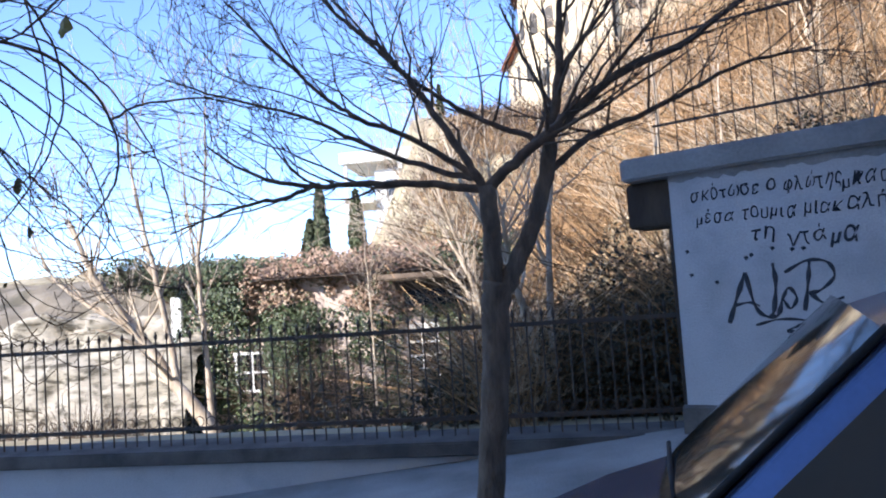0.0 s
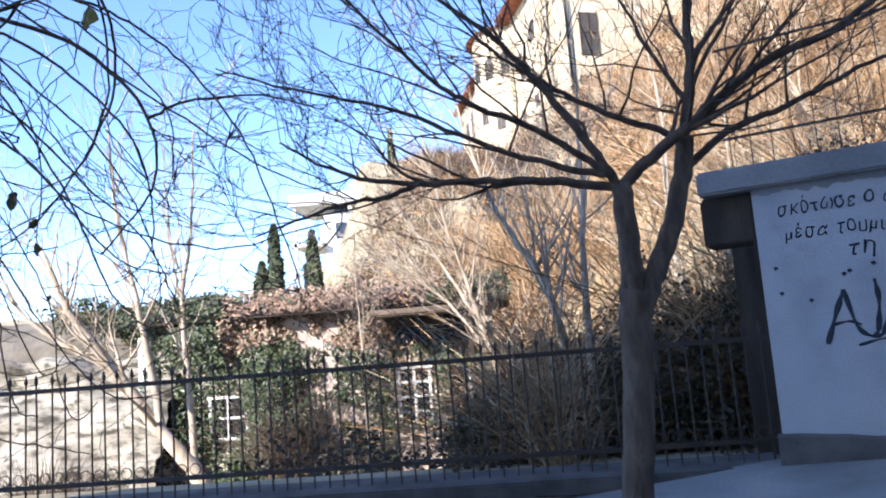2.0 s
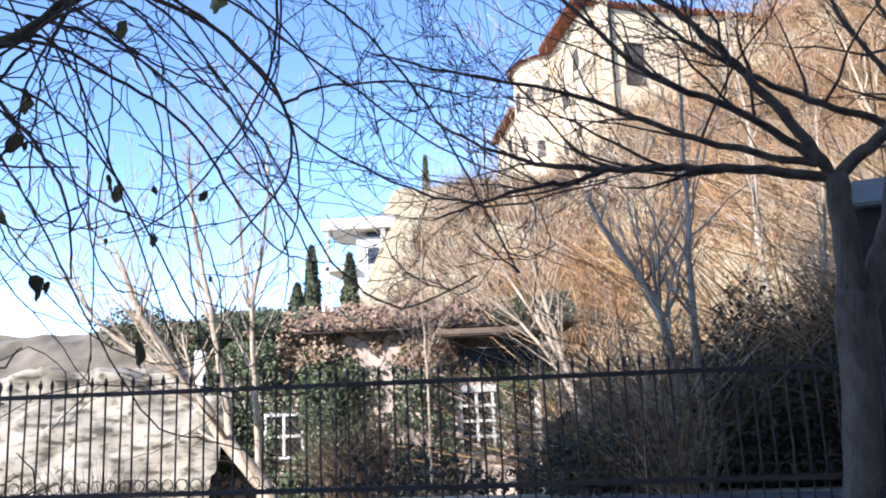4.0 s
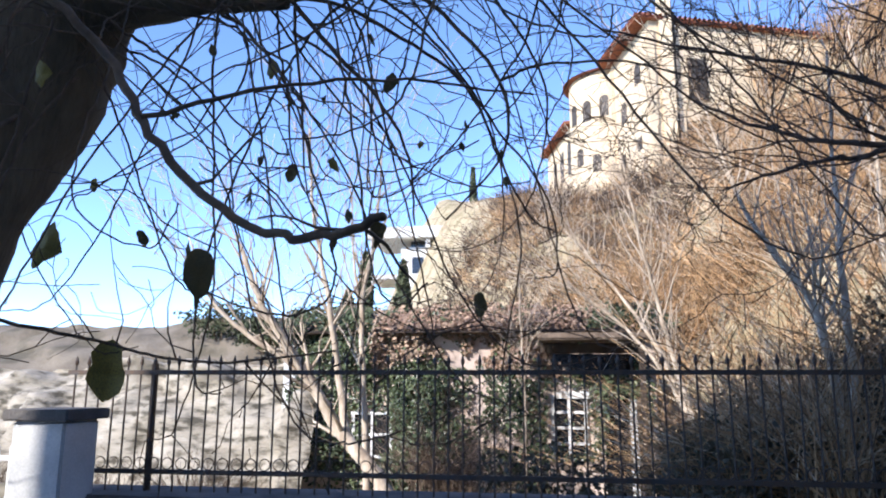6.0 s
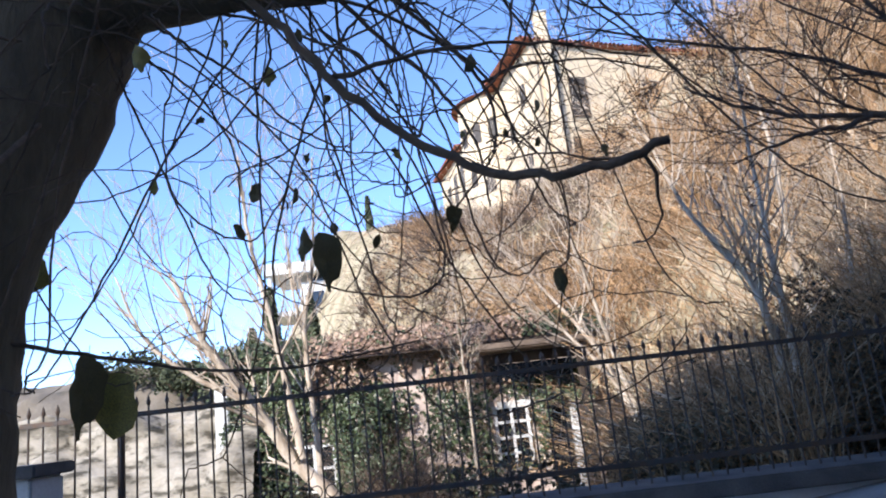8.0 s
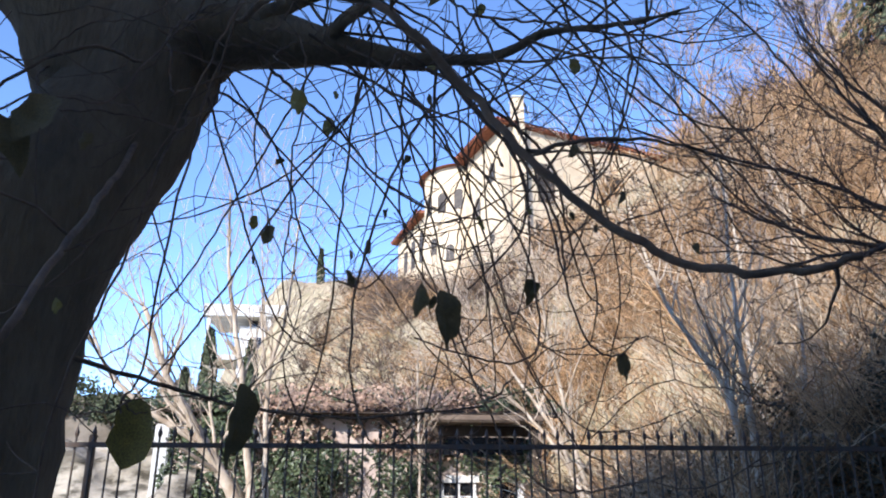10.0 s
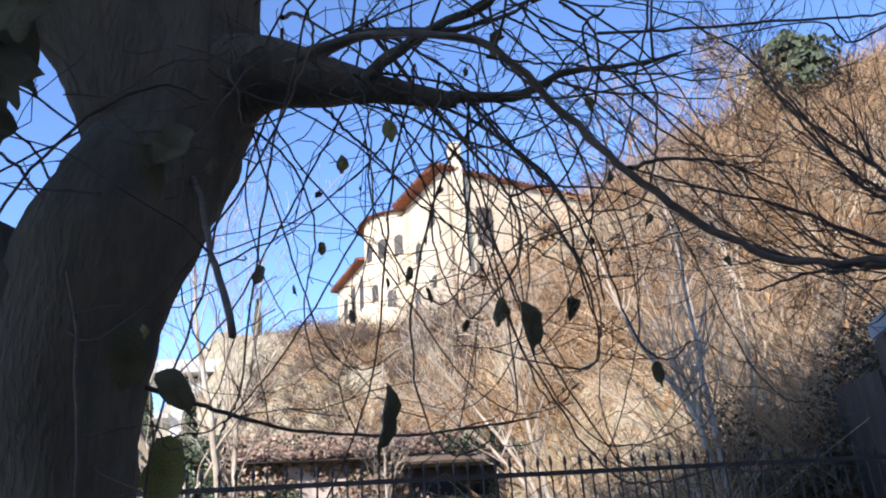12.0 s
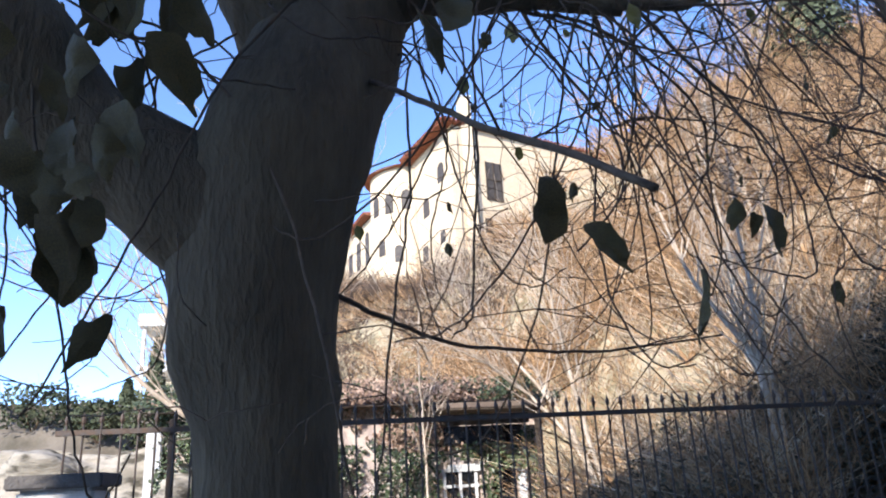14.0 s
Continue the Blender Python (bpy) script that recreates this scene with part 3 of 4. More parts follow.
def mon_window(x, y, z, w, h, rz, arched=False, bars=True):
    ob = bmesh.new()
    ring = [(-w / 2, 0), (w / 2, 0), (w / 2, h)] + ([(w / 2 * math.cos(a), h + w / 2 * math.sin(a)) for a in (0.5, 1.05, 1.57, 2.1, 2.64)] if arched else []) + [(-w / 2, h)]
    a = [ob.verts.new((px, -0.02, pz)) for px, pz in ring]
    b = [ob.verts.new((px, 0.05, pz)) for px, pz in ring]
    ob.faces.new(a)
    for i in range(len(a)):
        ob.faces.new([a[i], a[(i + 1) % len(a)], b[(i + 1) % len(a)], b[i]])
    m = part("window", ob, "opening", mon, "dark arched window" if arched else "dark window opening")
    m.matrix_basis = pose(x, y, z, 0, 0, rz)
    if bars:
        for x0, x1, z0, z1 in ((-w / 2 - 0.08, w / 2 + 0.08, -0.12, 0), (-0.03, 0.03, 0, h), (-w / 2, w / 2, h * 0.5, h * 0.5 + 0.06), (-w / 2 - 0.06, -w / 2, 0, h), (w / 2, w / 2 + 0.06, 0, h)):
            part("frame", box_bm(x0, x1, -0.07, -0.021, z0, z1), "wood_and_shade", m)


FRONT_TURN = math.degrees(math.atan(FRONT))
for x, z, w, h in ((1.24, 15.7, 0.95, 2.2), (5.7, 16.3, 0.95, 1.7), (9.6, 16.5, 0.95, 1.5)):
    mon_window(x, FRONT * (x + 1.2), z, w, h, FRONT_TURN)
mon_window(0.75, FRONT * 1.95, 13.6, 0.5, 0.9, FRONT_TURN, bars=False)


def wall_spot(a, b, t):
    """A place along a wall and the turn that faces out of it."""
    run = Vector((b[0] - a[0], b[1] - a[1]))
    return a[0] + run.x * t, a[1] + run.y * t, math.degrees(math.atan2(run.y, run.x)) + 180


for t, z, w, h, arch in ((0.3, 17.0, 0.8, 0.75, True), (0.68, 15.6, 0.8, 0.8, True), (0.32, 13.4, 0.6, 0.7, False), (0.75, 13.0, 0.7, 0.9, False)):
    x, y, turn = wall_spot(CORNER, SIDE_END, t)
    mon_window(x, y, z, w, h, turn, arch, False)
for t, z, w, h, arch in ((0.12, 15.2, 0.8, 1.9, True), (0.4, 15.2, 0.9, 2.1, False), (0.68, 15.4, 0.9, 1.6, False), (0.3, 12.6, 0.8, 1.1, False), (0.85, 13.0, 0.9, 1.4, True)):
    x, y, turn = wall_spot((-4.6, 10.9), BACK_END, t)
    mon_window(x, y, z, w, h, turn, arch, False)
for t, wide in ((0.04, 0.3), (0.97, 0.3)):
    x, y, turn = wall_spot(CORNER, SIDE_END, t)
    b = part("buttress", box_bm(-wide, wide, -0.2, 0.3, 6, EAVE - 0.5, 0.05), "cream", mon)
    b.matrix_basis = pose(x, y, 0, 0, 0, turn)
# rounded apse between the two blocks
AX, AY, AR = -2.1, 8.3, 2.75
ap = bmesh.new()
bmesh.ops.create_cone(ap, cap_ends=True, segments=40, radius1=AR, radius2=AR, depth=EAVE - 6, matrix=pose(0, 0, (EAVE + 6) / 2))
apse = part("apse", ap, "cream", mon, "rounded plaster apse")
apse.location = (AX, AY, 0)
ac = bmesh.new()
bmesh.ops.create_cone(ac, cap_ends=True, segments=40, radius1=AR + 0.4, radius2=0.5, depth=1.0, matrix=pose(0, 0, EAVE + 0.52))
apse_roof = part("apse_roof", ac, "roof_tile", mon, "red tiled apse roof")
apse_roof.location = (AX, AY, 0)
for ang, z, w, h in ((203, 16.9, 0.6, 1.0), (228, 16.8, 0.6, 1.0), (252, 16.9, 0.6, 1.0), (214, 14.2, 0.55, 0.8), (240, 13.6, 0.55, 0.8)):
    mon_window(AX + AR * math.cos(radians(ang)), AY + AR * math.sin(radians(ang)), z, w, h, ang + 90, True, False)

# ---- white house far off ----
wh = empty("white_house", -13.3, 60, 0)
tagged(wh, "modern white flat-roofed house on the slope", "house")
part("wall", box_bm(-1.2, 3.6, 0, 6, 6, 13.1, 0.03), "plaster_white", wh)
part("roof", box_bm(-4.0, 4.0, -1.2, 6.4, 13.7, 14.7, 0.05), "plaster_white", wh, "white flat roof slab")
part("upper_wall", box_bm(-0.4, 3.2, 0.6, 5.6, 13.1, 13.7), "dark_pane", wh, "dark ribbon window")
part("column", box_bm(-3.7, -3.4, -0.9, -0.6, 7, 13.7, 0.02), "plaster_white", wh)
part("column", box_bm(1.1, 1.5, -0.9, -0.5, 12.9, 13.7, 0.02), "plaster_white", wh)
part("balcony", box_bm(-3.9, -1.2, -0.9, 5, 10.2, 10.6, 0.03), "plaster_white", wh)
part("window", box_bm(-0.2, 0.8, -0.03, 0.02, 10.8, 12.2), "dark_pane", wh)
part("window", box_bm(1.6, 2.6, -0.03, 0.02, 10.8, 12.2), "dark_pane", wh)


# ---- conifers ----
def conifer(x, y, z, h, r, seed, name, label, flat=False):
    rg = random.Random(seed)
    ob = empty(name, x, y, z)
    tagged(ob, label, "tree")
    t = Tubes()
    t.add([Vector((0, 0, -0.5)), Vector((0, 0, h * 0.5)), Vector((0, 0, h * 0.95))], [r * 0.16, r * 0.1, 0.02], 6)
    t.make("trunk", "bark_dark", ob)
    lv = Leaves()
    for k in range(2600):
        q = rg.random() ** 0.8
        wide = (r * (1 - q) ** 0.6 * (0.5 + 0.5 * min(1, q * 8))) if not flat else r * math.sin(math.pi * min(1, max(0.05, (q - 0.35) / 0.65)))
        if flat and q < 0.4:
            continue
        a = rg.uniform(0, 6.283)
        lump = 0.75 + 0.5 * noise.noise(Vector((math.cos(a) * 2 + x, math.sin(a) * 2, q * h * 0.8)))
        d = wide * lump * rg.random() ** 0.4
        lv.add(Vector((d * math.cos(a), d * math.sin(a), q * h)), rg.uniform(0.12, 0.22) * (1 if not flat else 1.5) * max(1, h / 9), rg, (math.cos(a), math.sin(a), 0.4))
    lv.make("crown", "conifer", ob)
    return ob


conifer(-8.0, 58, 14.6, 4.8, 0.55, 1, "cypress", "slim dark green cypress on the hill")
conifer(-11.6, 36, 3.2, 5.0, 0.85, 2, "cypress", "slim dark green cypress behind the house")
conifer(-9.6, 36, 3.2, 4.5, 0.8, 3, "cypress", "slim dark green cypress behind the house")
conifer(-13.6, 40, 3.6, 3.2, 1.0, 5, "cypress", "short dark conifer behind the house")
conifer(29.5, 37, 20.5, 12.5, 4.2, 4, "pine_tree", "dark green pine on top of the slope", True)

# ---- dry brush on the bank and the hill ----
rng = random.Random(11)


def brush(name, material, count, area, height, radius, label, lean=0.35, seed=1, keep=None):
    lean *= 1.7
    rg = random.Random(seed)
    t = Tubes()
    made = 0
    while made < count:
        x, y = rg.uniform(area[0], area[1]), rg.uniform(area[2], area[3])
        dens = noise.noise(Vector((x * 0.45, y * 0.45, seed))) + 0.35
        if rg.random() > 1.6 * dens or (keep and not keep(x, y)):
            continue
        z = hill_z(x, y) - 0.1
        for k in range(rg.randint(4, 9)):
            h = rg.uniform(*height) * (0.7 + 0.6 * max(0, dens))
            w = Vector((rg.gauss(0, lean), rg.gauss(0, lean), 1)).normalized()
            p = Vector((x + rg.gauss(0, 0.15), y + rg.gauss(0, 0.15), z))
            bend = Vector((rg.gauss(0, 0.34), rg.gauss(0, 0.34), rg.uniform(-0.45, 0.1))) * h
            pts = [p, p + w * h * 0.5 + bend * 0.2, p + w * h + bend]
            if pts[2].x > 0.6 and pts[2].y < 8.0:
                continue
            t.add(pts, [radius, radius * 0.75, radius * 0.3], 3, False)
            for s in range(rg.randint(1, 3)):
                q = pts[1].lerp(pts[2], rg.uniform(-0.5, 0.7))
                e = q + Vector((rg.gauss(0, 0.35), rg.gauss(0, 0.35), rg.uniform(0, 0.45))) * h * 0.55
                if e.x > 0.6 and e.y < 8.0:
                    continue
                t.add([q, (q + e) / 2 + Vector((0, 0, rg.uniform(-0.03, 0.06) * h)), e], [radius * 0.6, radius * 0.5, radius * 0.25], 3, False)
            made += 1
    return tagged(t.make(name, material, shade=False), label, "brush", kind="stuff")


def not_house(x, y):
    return not (-8 < x < 0 and y < 20) and (x < 0.5 or y > 9.3 - 0.5 * (x - 1.6))


brush("dry_brush", "brush", 9000, (0.6, 13, 8.2, 22), (0.9, 2.6), 0.011, "tangled brown leafless brush on the bank", 0.3, 1, not_house)
brush("pale_brush", "brush_pale", 2200, (0.0, 10, 8.0, 17), (1.0, 3.0), 0.010, "pale dry stalks among the brush", 0.28, 2, not_house)
brush("hill_brush", "brush", 9000, (-7, 34, 20, 40), (1.2, 3.4), 0.022, "reddish brown leafless scrub on the hillside", 0.35, 3, lambda x, y: (x > -4 or y < 26) and not (x < 13 and y > 27.5))
brush("hill_brush", "brush_pale", 3500, (-8, 30, 20, 36), (0.8, 2.2), 0.02, "pale dry scrub on the hillside", 0.35, 4, lambda x, y: not (x < 13 and y > 30))
brush("hill_brush", "brush", 2400, (8, 75, 36, 62), (1.8, 4.6), 0.045, "brown leafless trees on the far slope", 0.2, 5)
brush("garden_brush", "brush", 700, (-1.0, 0.6, 7.6, 11.0), (0.5, 1.5), 0.007, "dark leafless shrubs behind the fence", 0.4, 6)
brush("wall_brush", "brush", 1500, (2.2, 7.5, 7.4, 10.4), (2.6, 4.6), 0.011, "tall brown leafless stems behind the railing", 0.16, 16, lambda x, y: y > 7.9 - 0.3 * (x - 2.2))

brush("house_tangle", "twig_grey", 260, (-4.9, -2.7, 13.0, 13.9), (1.4, 3.0), 0.008, "grey leafless climber stems before the house", 0.12, 15, lambda x, y: not -2.6 < x < -1.8)


def beside_house(x, y):
    return x > -0.7 + 0.14 * (12 - y) and (x < 0.2 or y > 9.3 - 0.3 * (x - 1.6))


brush("bank_brush", "brush", 4200, (-0.9, 4.8, 7.4, 12.6), (1.2, 2.8), 0.008, "dense brown tangle of twigs behind the fence", 0.26, 7, beside_house)
brush("bank_brush", "brush_pale", 900, (-0.7, 4.5, 7.4, 11.0), (1.2, 2.8), 0.008, "pale tangle of twigs in the shade behind the fence", 0.26, 8, beside_house)
brush("mound_scrub", "twig_grey", 6500, (-8, 5, 25, 46), (0.7, 2.0), 0.02, "low grey leafless scrub on the mound", 0.5, 12)
brush("mound_scrub", "brush", 7000, (-7, 8, 21, 42), (0.5, 1.8), 0.018, "low brown scrub on the mound", 0.5, 13)
brush("grass_tufts", "brush_pale", 5200, (-12, 8, 22, 60), (0.25, 0.8), 0.012, "pale dry grass tufts on the hillside", 0.5, 9)


def hill_tree(x, y, h, seed, tone, label):
    rg = random.Random(seed)
    ob = empty("bare_tree", x, y, hill_z(x, y) - 0.1)
    tagged(ob, label, "tree", group="bare hillside trees")
    t, c = Tubes(), Tubes()
    for k in range(rg.randint(2, 4)):
        w = Vector((rg.gauss(0, 0.35), rg.gauss(0, 0.3), 1))
        pts = curve_pts([Vector((0, 0, 0)), w * h * 0.3, w * h * 0.55 + Vector((rg.gauss(0, 0.2), 0, 0))], 4)
        t.add(pts, [0.012 * h * (1 - 0.06 * i) for i in range(len(pts))], 6)
        for j in range(5):
            q = pts[rg.randint(3, len(pts) - 1)]
            grow(c, q, w + Vector((rg.gauss(0, 0.7), rg.gauss(0, 0.6), rg.uniform(0, 0.6))), h * rg.uniform(0.3, 0.5), 0.006 * h, 3, rg, 0.08, 0.75, (3, 5), 0.3, 4, 0.6, 0.0035 * max(1, y / 14))
    t.make("trunk", tone, ob)
    c.make("crown", tone, ob)


for k, (x, y, h, tone) in enumerate(((1.8, 13.5, 4.5, "brush"), (3.6, 11.5, 4.5, "brush_pale"), (5.2, 13.0, 5.0, "brush"), (4.2, 16.5, 4.5, "brush"), (7.0, 15.0, 5.0, "brush_pale"), (0.8, 20.5, 4.0, "brush"),
                                      (-2.2, 21.5, 3.4, "brush_pale"), (3.0, 21.5, 4.0, "brush_pale"), (6.5, 20.5, 4.5, "brush"), (9.5, 19.0, 5.0, "brush"), (11.0, 24.0, 5.0, "brush"), (14.5, 27.0, 6.0, "brush"),
                                      (18.5, 32.0, 7.0, "brush"), (22.0, 34.0, 7.0, "brush_pale"), (16.5, 40.0, 8.0, "brush"), (25.5, 38.0, 7.0, "brush"))):
    hill_tree(x, y, h, 100 + k, tone, "brown leafless tree on the hillside" if tone == "brush" else "pale leafless tree on the hillside")

# dark evergreen undergrowth behind the fence
rock_twigs = Tubes()
for k in range(2600):
    x = rng.uniform(-17, -7.2)
    if noise.noise(Vector((x * 0.8, 3, 0))) < -0.15:
        continue
    y = rng.uniform(12.0, 12.7)
    p = Vector((x, y, -0.9))
    w = Vector((rng.gauss(0, 0.5), rng.gauss(0, 0.3), 1)) * rng.uniform(0.5, 1.5) * (0.7 + 0.6 * noise.noise(Vector((x * 0.5, 8, 0))))
    rock_twigs.add([p, p + w * 0.5 + Vector((rng.gauss(0, 0.06), 0, 0)), p + w], [0.008, 0.006, 0.003], 3, False)
tagged(rock_twigs.make("dry_shrubs", "twig_grey"), "low grey leafless shrubs at the foot of the rock", "shrub", kind="stuff")
dark_bank = Leaves()
for k in range(11000):
    x, y = rng.uniform(2.3, 4.8), rng.uniform(7.6, 9.6)
    d = 0.5 + noise.noise(Vector((x * 0.9, y * 0.9, 17)))
    dark_bank.add(Vector((x, y, 0.9 + rng.random() ** 0.8 * (1.5 + 0.3 * (x - 1.7) + 0.9 * d))), rng.uniform(0.02, 0.042), rng)
for k in range(16000):
    x, y = rng.uniform(1.9, 8.5), rng.uniform(8.2, 12.5)
    d = noise.noise(Vector((x * 0.55, y * 0.55, 41)))
    if d < -0.05 or y < 9.0 - 0.5 * (x - 1.6):
        continue
    dark_bank.add(Vector((x, y, hill_z(x, y) + 0.5 + rng.random() * (0.6 + 3.2 * d))), rng.uniform(0.03, 0.065), rng)
tagged(dark_bank.make("evergreen_shrubs", "evergreen"), "dark evergreen shrubs on the bank above the wall", "shrub", kind="stuff")
shrub = Leaves()
for k in range(24000):
    x, y = rng.uniform(-1.1, 2.3), rng.uniform(8.0, 11.4)
    d = 0.5 + noise.noise(Vector((x * 1.1, y * 1.1, 51)))
    top = 0.6 + 0.42 * (x + 1.1) * (0.6 + 0.5 * d) + 0.6 * d
    shrub.add(Vector((x, y, -0.3 + rng.random() ** 0.7 * (0.3 + top))), rng.uniform(0.02, 0.045), rng)
for k in range(4500):
    x, y = rng.uniform(-3.4, 2.0), rng.uniform(7.6, 12.0)
    d = noise.noise(Vector((x * 0.7, y * 0.7, 21)))
    if d < 0.02:
        continue
    shrub.add(Vector((x, y, hill_z(x, y) + rng.random() ** 1.3 * (0.4 + (1.2 if x > -0.4 else 0.9) * d))), rng.uniform(0.03, 0.06), rng)
tagged(shrub.make("undergrowth", "evergreen"), "dark evergreen undergrowth behind the fence", "shrub", kind="stuff")


# bushes along the top of the rock bank
def bush(x, y, z, r, h, seed, label):
    rg = random.Random(seed)
    ob = empty("bush", x, y, z)
    tagged(ob, label, "bush")
    t, lv = Tubes(), Leaves()
    for k in range(7):
        grow(t, Vector((0, 0, -0.1)), Vector((rg.gauss(0, 0.5), rg.gauss(0, 0.5), 1)), h * 0.8, 0.02, 1, rg, 0, 0.8, (2, 3), 0.3, 4)
    for k in range(1500):
        d = Vector((rg.gauss(0, 1), rg.gauss(0, 1), rg.gauss(0, 1))).normalized()
        q = (0.55 + 0.5 * noise.noise(d * 2.3 + Vector((seed, 0, 0)))) + 0.45 * rg.random()
        lv.add(Vector((d.x * r * q, d.y * r * q, h * 0.55 + d.z * h * 0.5 * q)), rg.uniform(0.03, 0.06), rg)
    t.make("stem", "twig_dark", ob)
    lv.make("crown", "conifer", ob)


bush(-10.4, 17.0, 2.5, 0.9, 1.0, 1, "olive green bush on top of the bank")
bush(-9.0, 16.2, 2.3, 0.6, 0.7, 2, "olive green bush on top of the bank")
bush(-7.9, 15.8, 1.9, 0.7, 1.3, 4, "dark green bush beside the ivy house")


# ---- pale bare trees in the garden ----
def pale_tree(name, label, stems, seed, twigs=3, lift=0.12):
    rg = random.Random(seed)
    ob = empty(name, *stems[0][0][0])
    o = Vector(stems[0][0][0])
    tagged(ob, label, "tree")
    t, c = Tubes(), Tubes()
    for pts, r0, r1 in stems:
        line = curve_pts([Vector(p) - o for p in pts], 6, rg, 0.012)
        n = len(line) - 1
        rad = [r0 + (r1 - r0) * i / n for i in range(n + 1)]
        t.add(line, rad, 8)
        for k in range(twigs * n // 6):
            i = rg.randint(n // 3, n)
            w = (line[i] - line[i - 1]).normalized() + Vector((rg.gauss(0, 0.7), rg.gauss(0, 0.5), rg.uniform(0, 0.6)))
            grow(c, line[i], w, rg.uniform(0.6, 1.6), rad[i] * 0.45, 2, rg, lift, 0.7, (2, 4), 0.2, 4, 0.6, 0.0035)
    t.make("trunk", "bark_pale", ob)
    c.make("crown", "bark_pale", ob)
    return ob


pale_tree("bare_tree", "leaning pale-barked bare tree with forked stems", [
    ([(-4.55, 10.2, -0.3), (-4.86, 10.0, 0.36), (-5.45, 10.1, 1.0), (-5.95, 10.0, 1.8), (-6.45, 9.8, 2.6), (-6.85, 9.8, 3.5)], 0.13, 0.03),
    ([(-5.3, 10.1, 0.85), (-5.45, 10.1, 1.8), (-5.62, 10, 2.87), (-5.85, 10, 4.0), (-5.95, 10, 5.2)], 0.06, 0.012),
    ([(-5.95, 10.0, 1.8), (-6.5, 9.9, 2.1), (-7.2, 9.8, 2.7), (-7.6, 9.8, 3.6)], 0.05, 0.01)], 21, 5)
pale_tree("bare_tree", "slim upright pale bare tree beside the ivy house", [
    ([(-5.2, 11.0, -0.5), (-5.3, 11, 1.2), (-5.36, 11, 2.7), (-5.15, 10.9, 3.8), (-5.05, 10.9, 5.4)], 0.06, 0.012),
    ([(-5.36, 11, 2.6), (-5.5, 11, 3.4), (-5.6, 11, 4.8)], 0.03, 0.008)], 22, 5)
pale_tree("bare_tree", "pale many-stemmed bare tree beside the porch", [
    ([(-0.1, 11.8, -0.4), (-0.5, 11.9, 1.0), (-0.85, 12.2, 2.1), (-1.45, 12.8, 3.2), (-2.0, 13, 4.0)], 0.06, 0.012),
    ([(-0.1, 11.8, -0.4), (-0.6, 11.6, 1.4), (-0.95, 11.4, 2.7), (-1.25, 11.1, 3.9), (-1.5, 11, 5.4)], 0.05, 0.01),
    ([(-0.1, 11.8, -0.2), (-0.7, 12.0, 1.5), (-1.3, 12.3, 2.4), (-2.0, 12.4, 3.0), (-2.6, 12.4, 3.3)], 0.04, 0.01)], 23, 6)
pale_tree("bare_tree", "pale bare tree on the shaded bank", [
    ([(0.5, 8.4, 0.2), (0.2, 8.2, 1.6), (0.0, 8.1, 2.4), (-0.5, 8.3, 3.4), (-0.8, 8.4, 4.6)], 0.06, 0.012),
    ([(0.5, 8.4, 0.2), (0.5, 8.5, 2.2), (0.62, 8.76, 3.57), (0.7, 8.8, 5.4)], 0.055, 0.012)], 24, 6)
pale_tree("bare_tree", "pale bare tree on the upper bank", [
    ([(2.6, 11.5, 1.0), (2.3, 11.5, 3.2), (2.4, 11.6, 5.0), (2.2, 11.6, 7.0)], 0.06, 0.012),
    ([(2.6, 11.5, 1.0), (3.2, 11.5, 3.0), (3.4, 11.6, 5.4)], 0.05, 0.01)], 25, 6)
pale_tree("bare_tree", "pale slender bare tree before the hillside", [
    ([(-3.0, 13.2, -0.8), (-3.0, 13.2, 1.5), (-3.05, 13.2, 3.2), (-3.0, 13.2, 4.2)], 0.03, 0.008)], 26, 5)

# ---- street tree ----
rng = random.Random(4)
SX, SY, SZ = 0.1, 4.2, road_z(0.1) + 0.12
tree = empty("bare_street_tree", SX, SY, SZ)
tagged(tree, "leafless forked street tree on the pavement", "tree")


def street_limb(tubes, pts, r0, r1, sides=8, wob=0.008):
    line = curve_pts([Vector((x - SX, y, z - SZ)) for x, y, z in pts], 5, rng, wob)
    n = len(line) - 1
    tubes.add(line, [r0 + (r1 - r0) * i / n for i in range(n + 1)], sides)
    return line


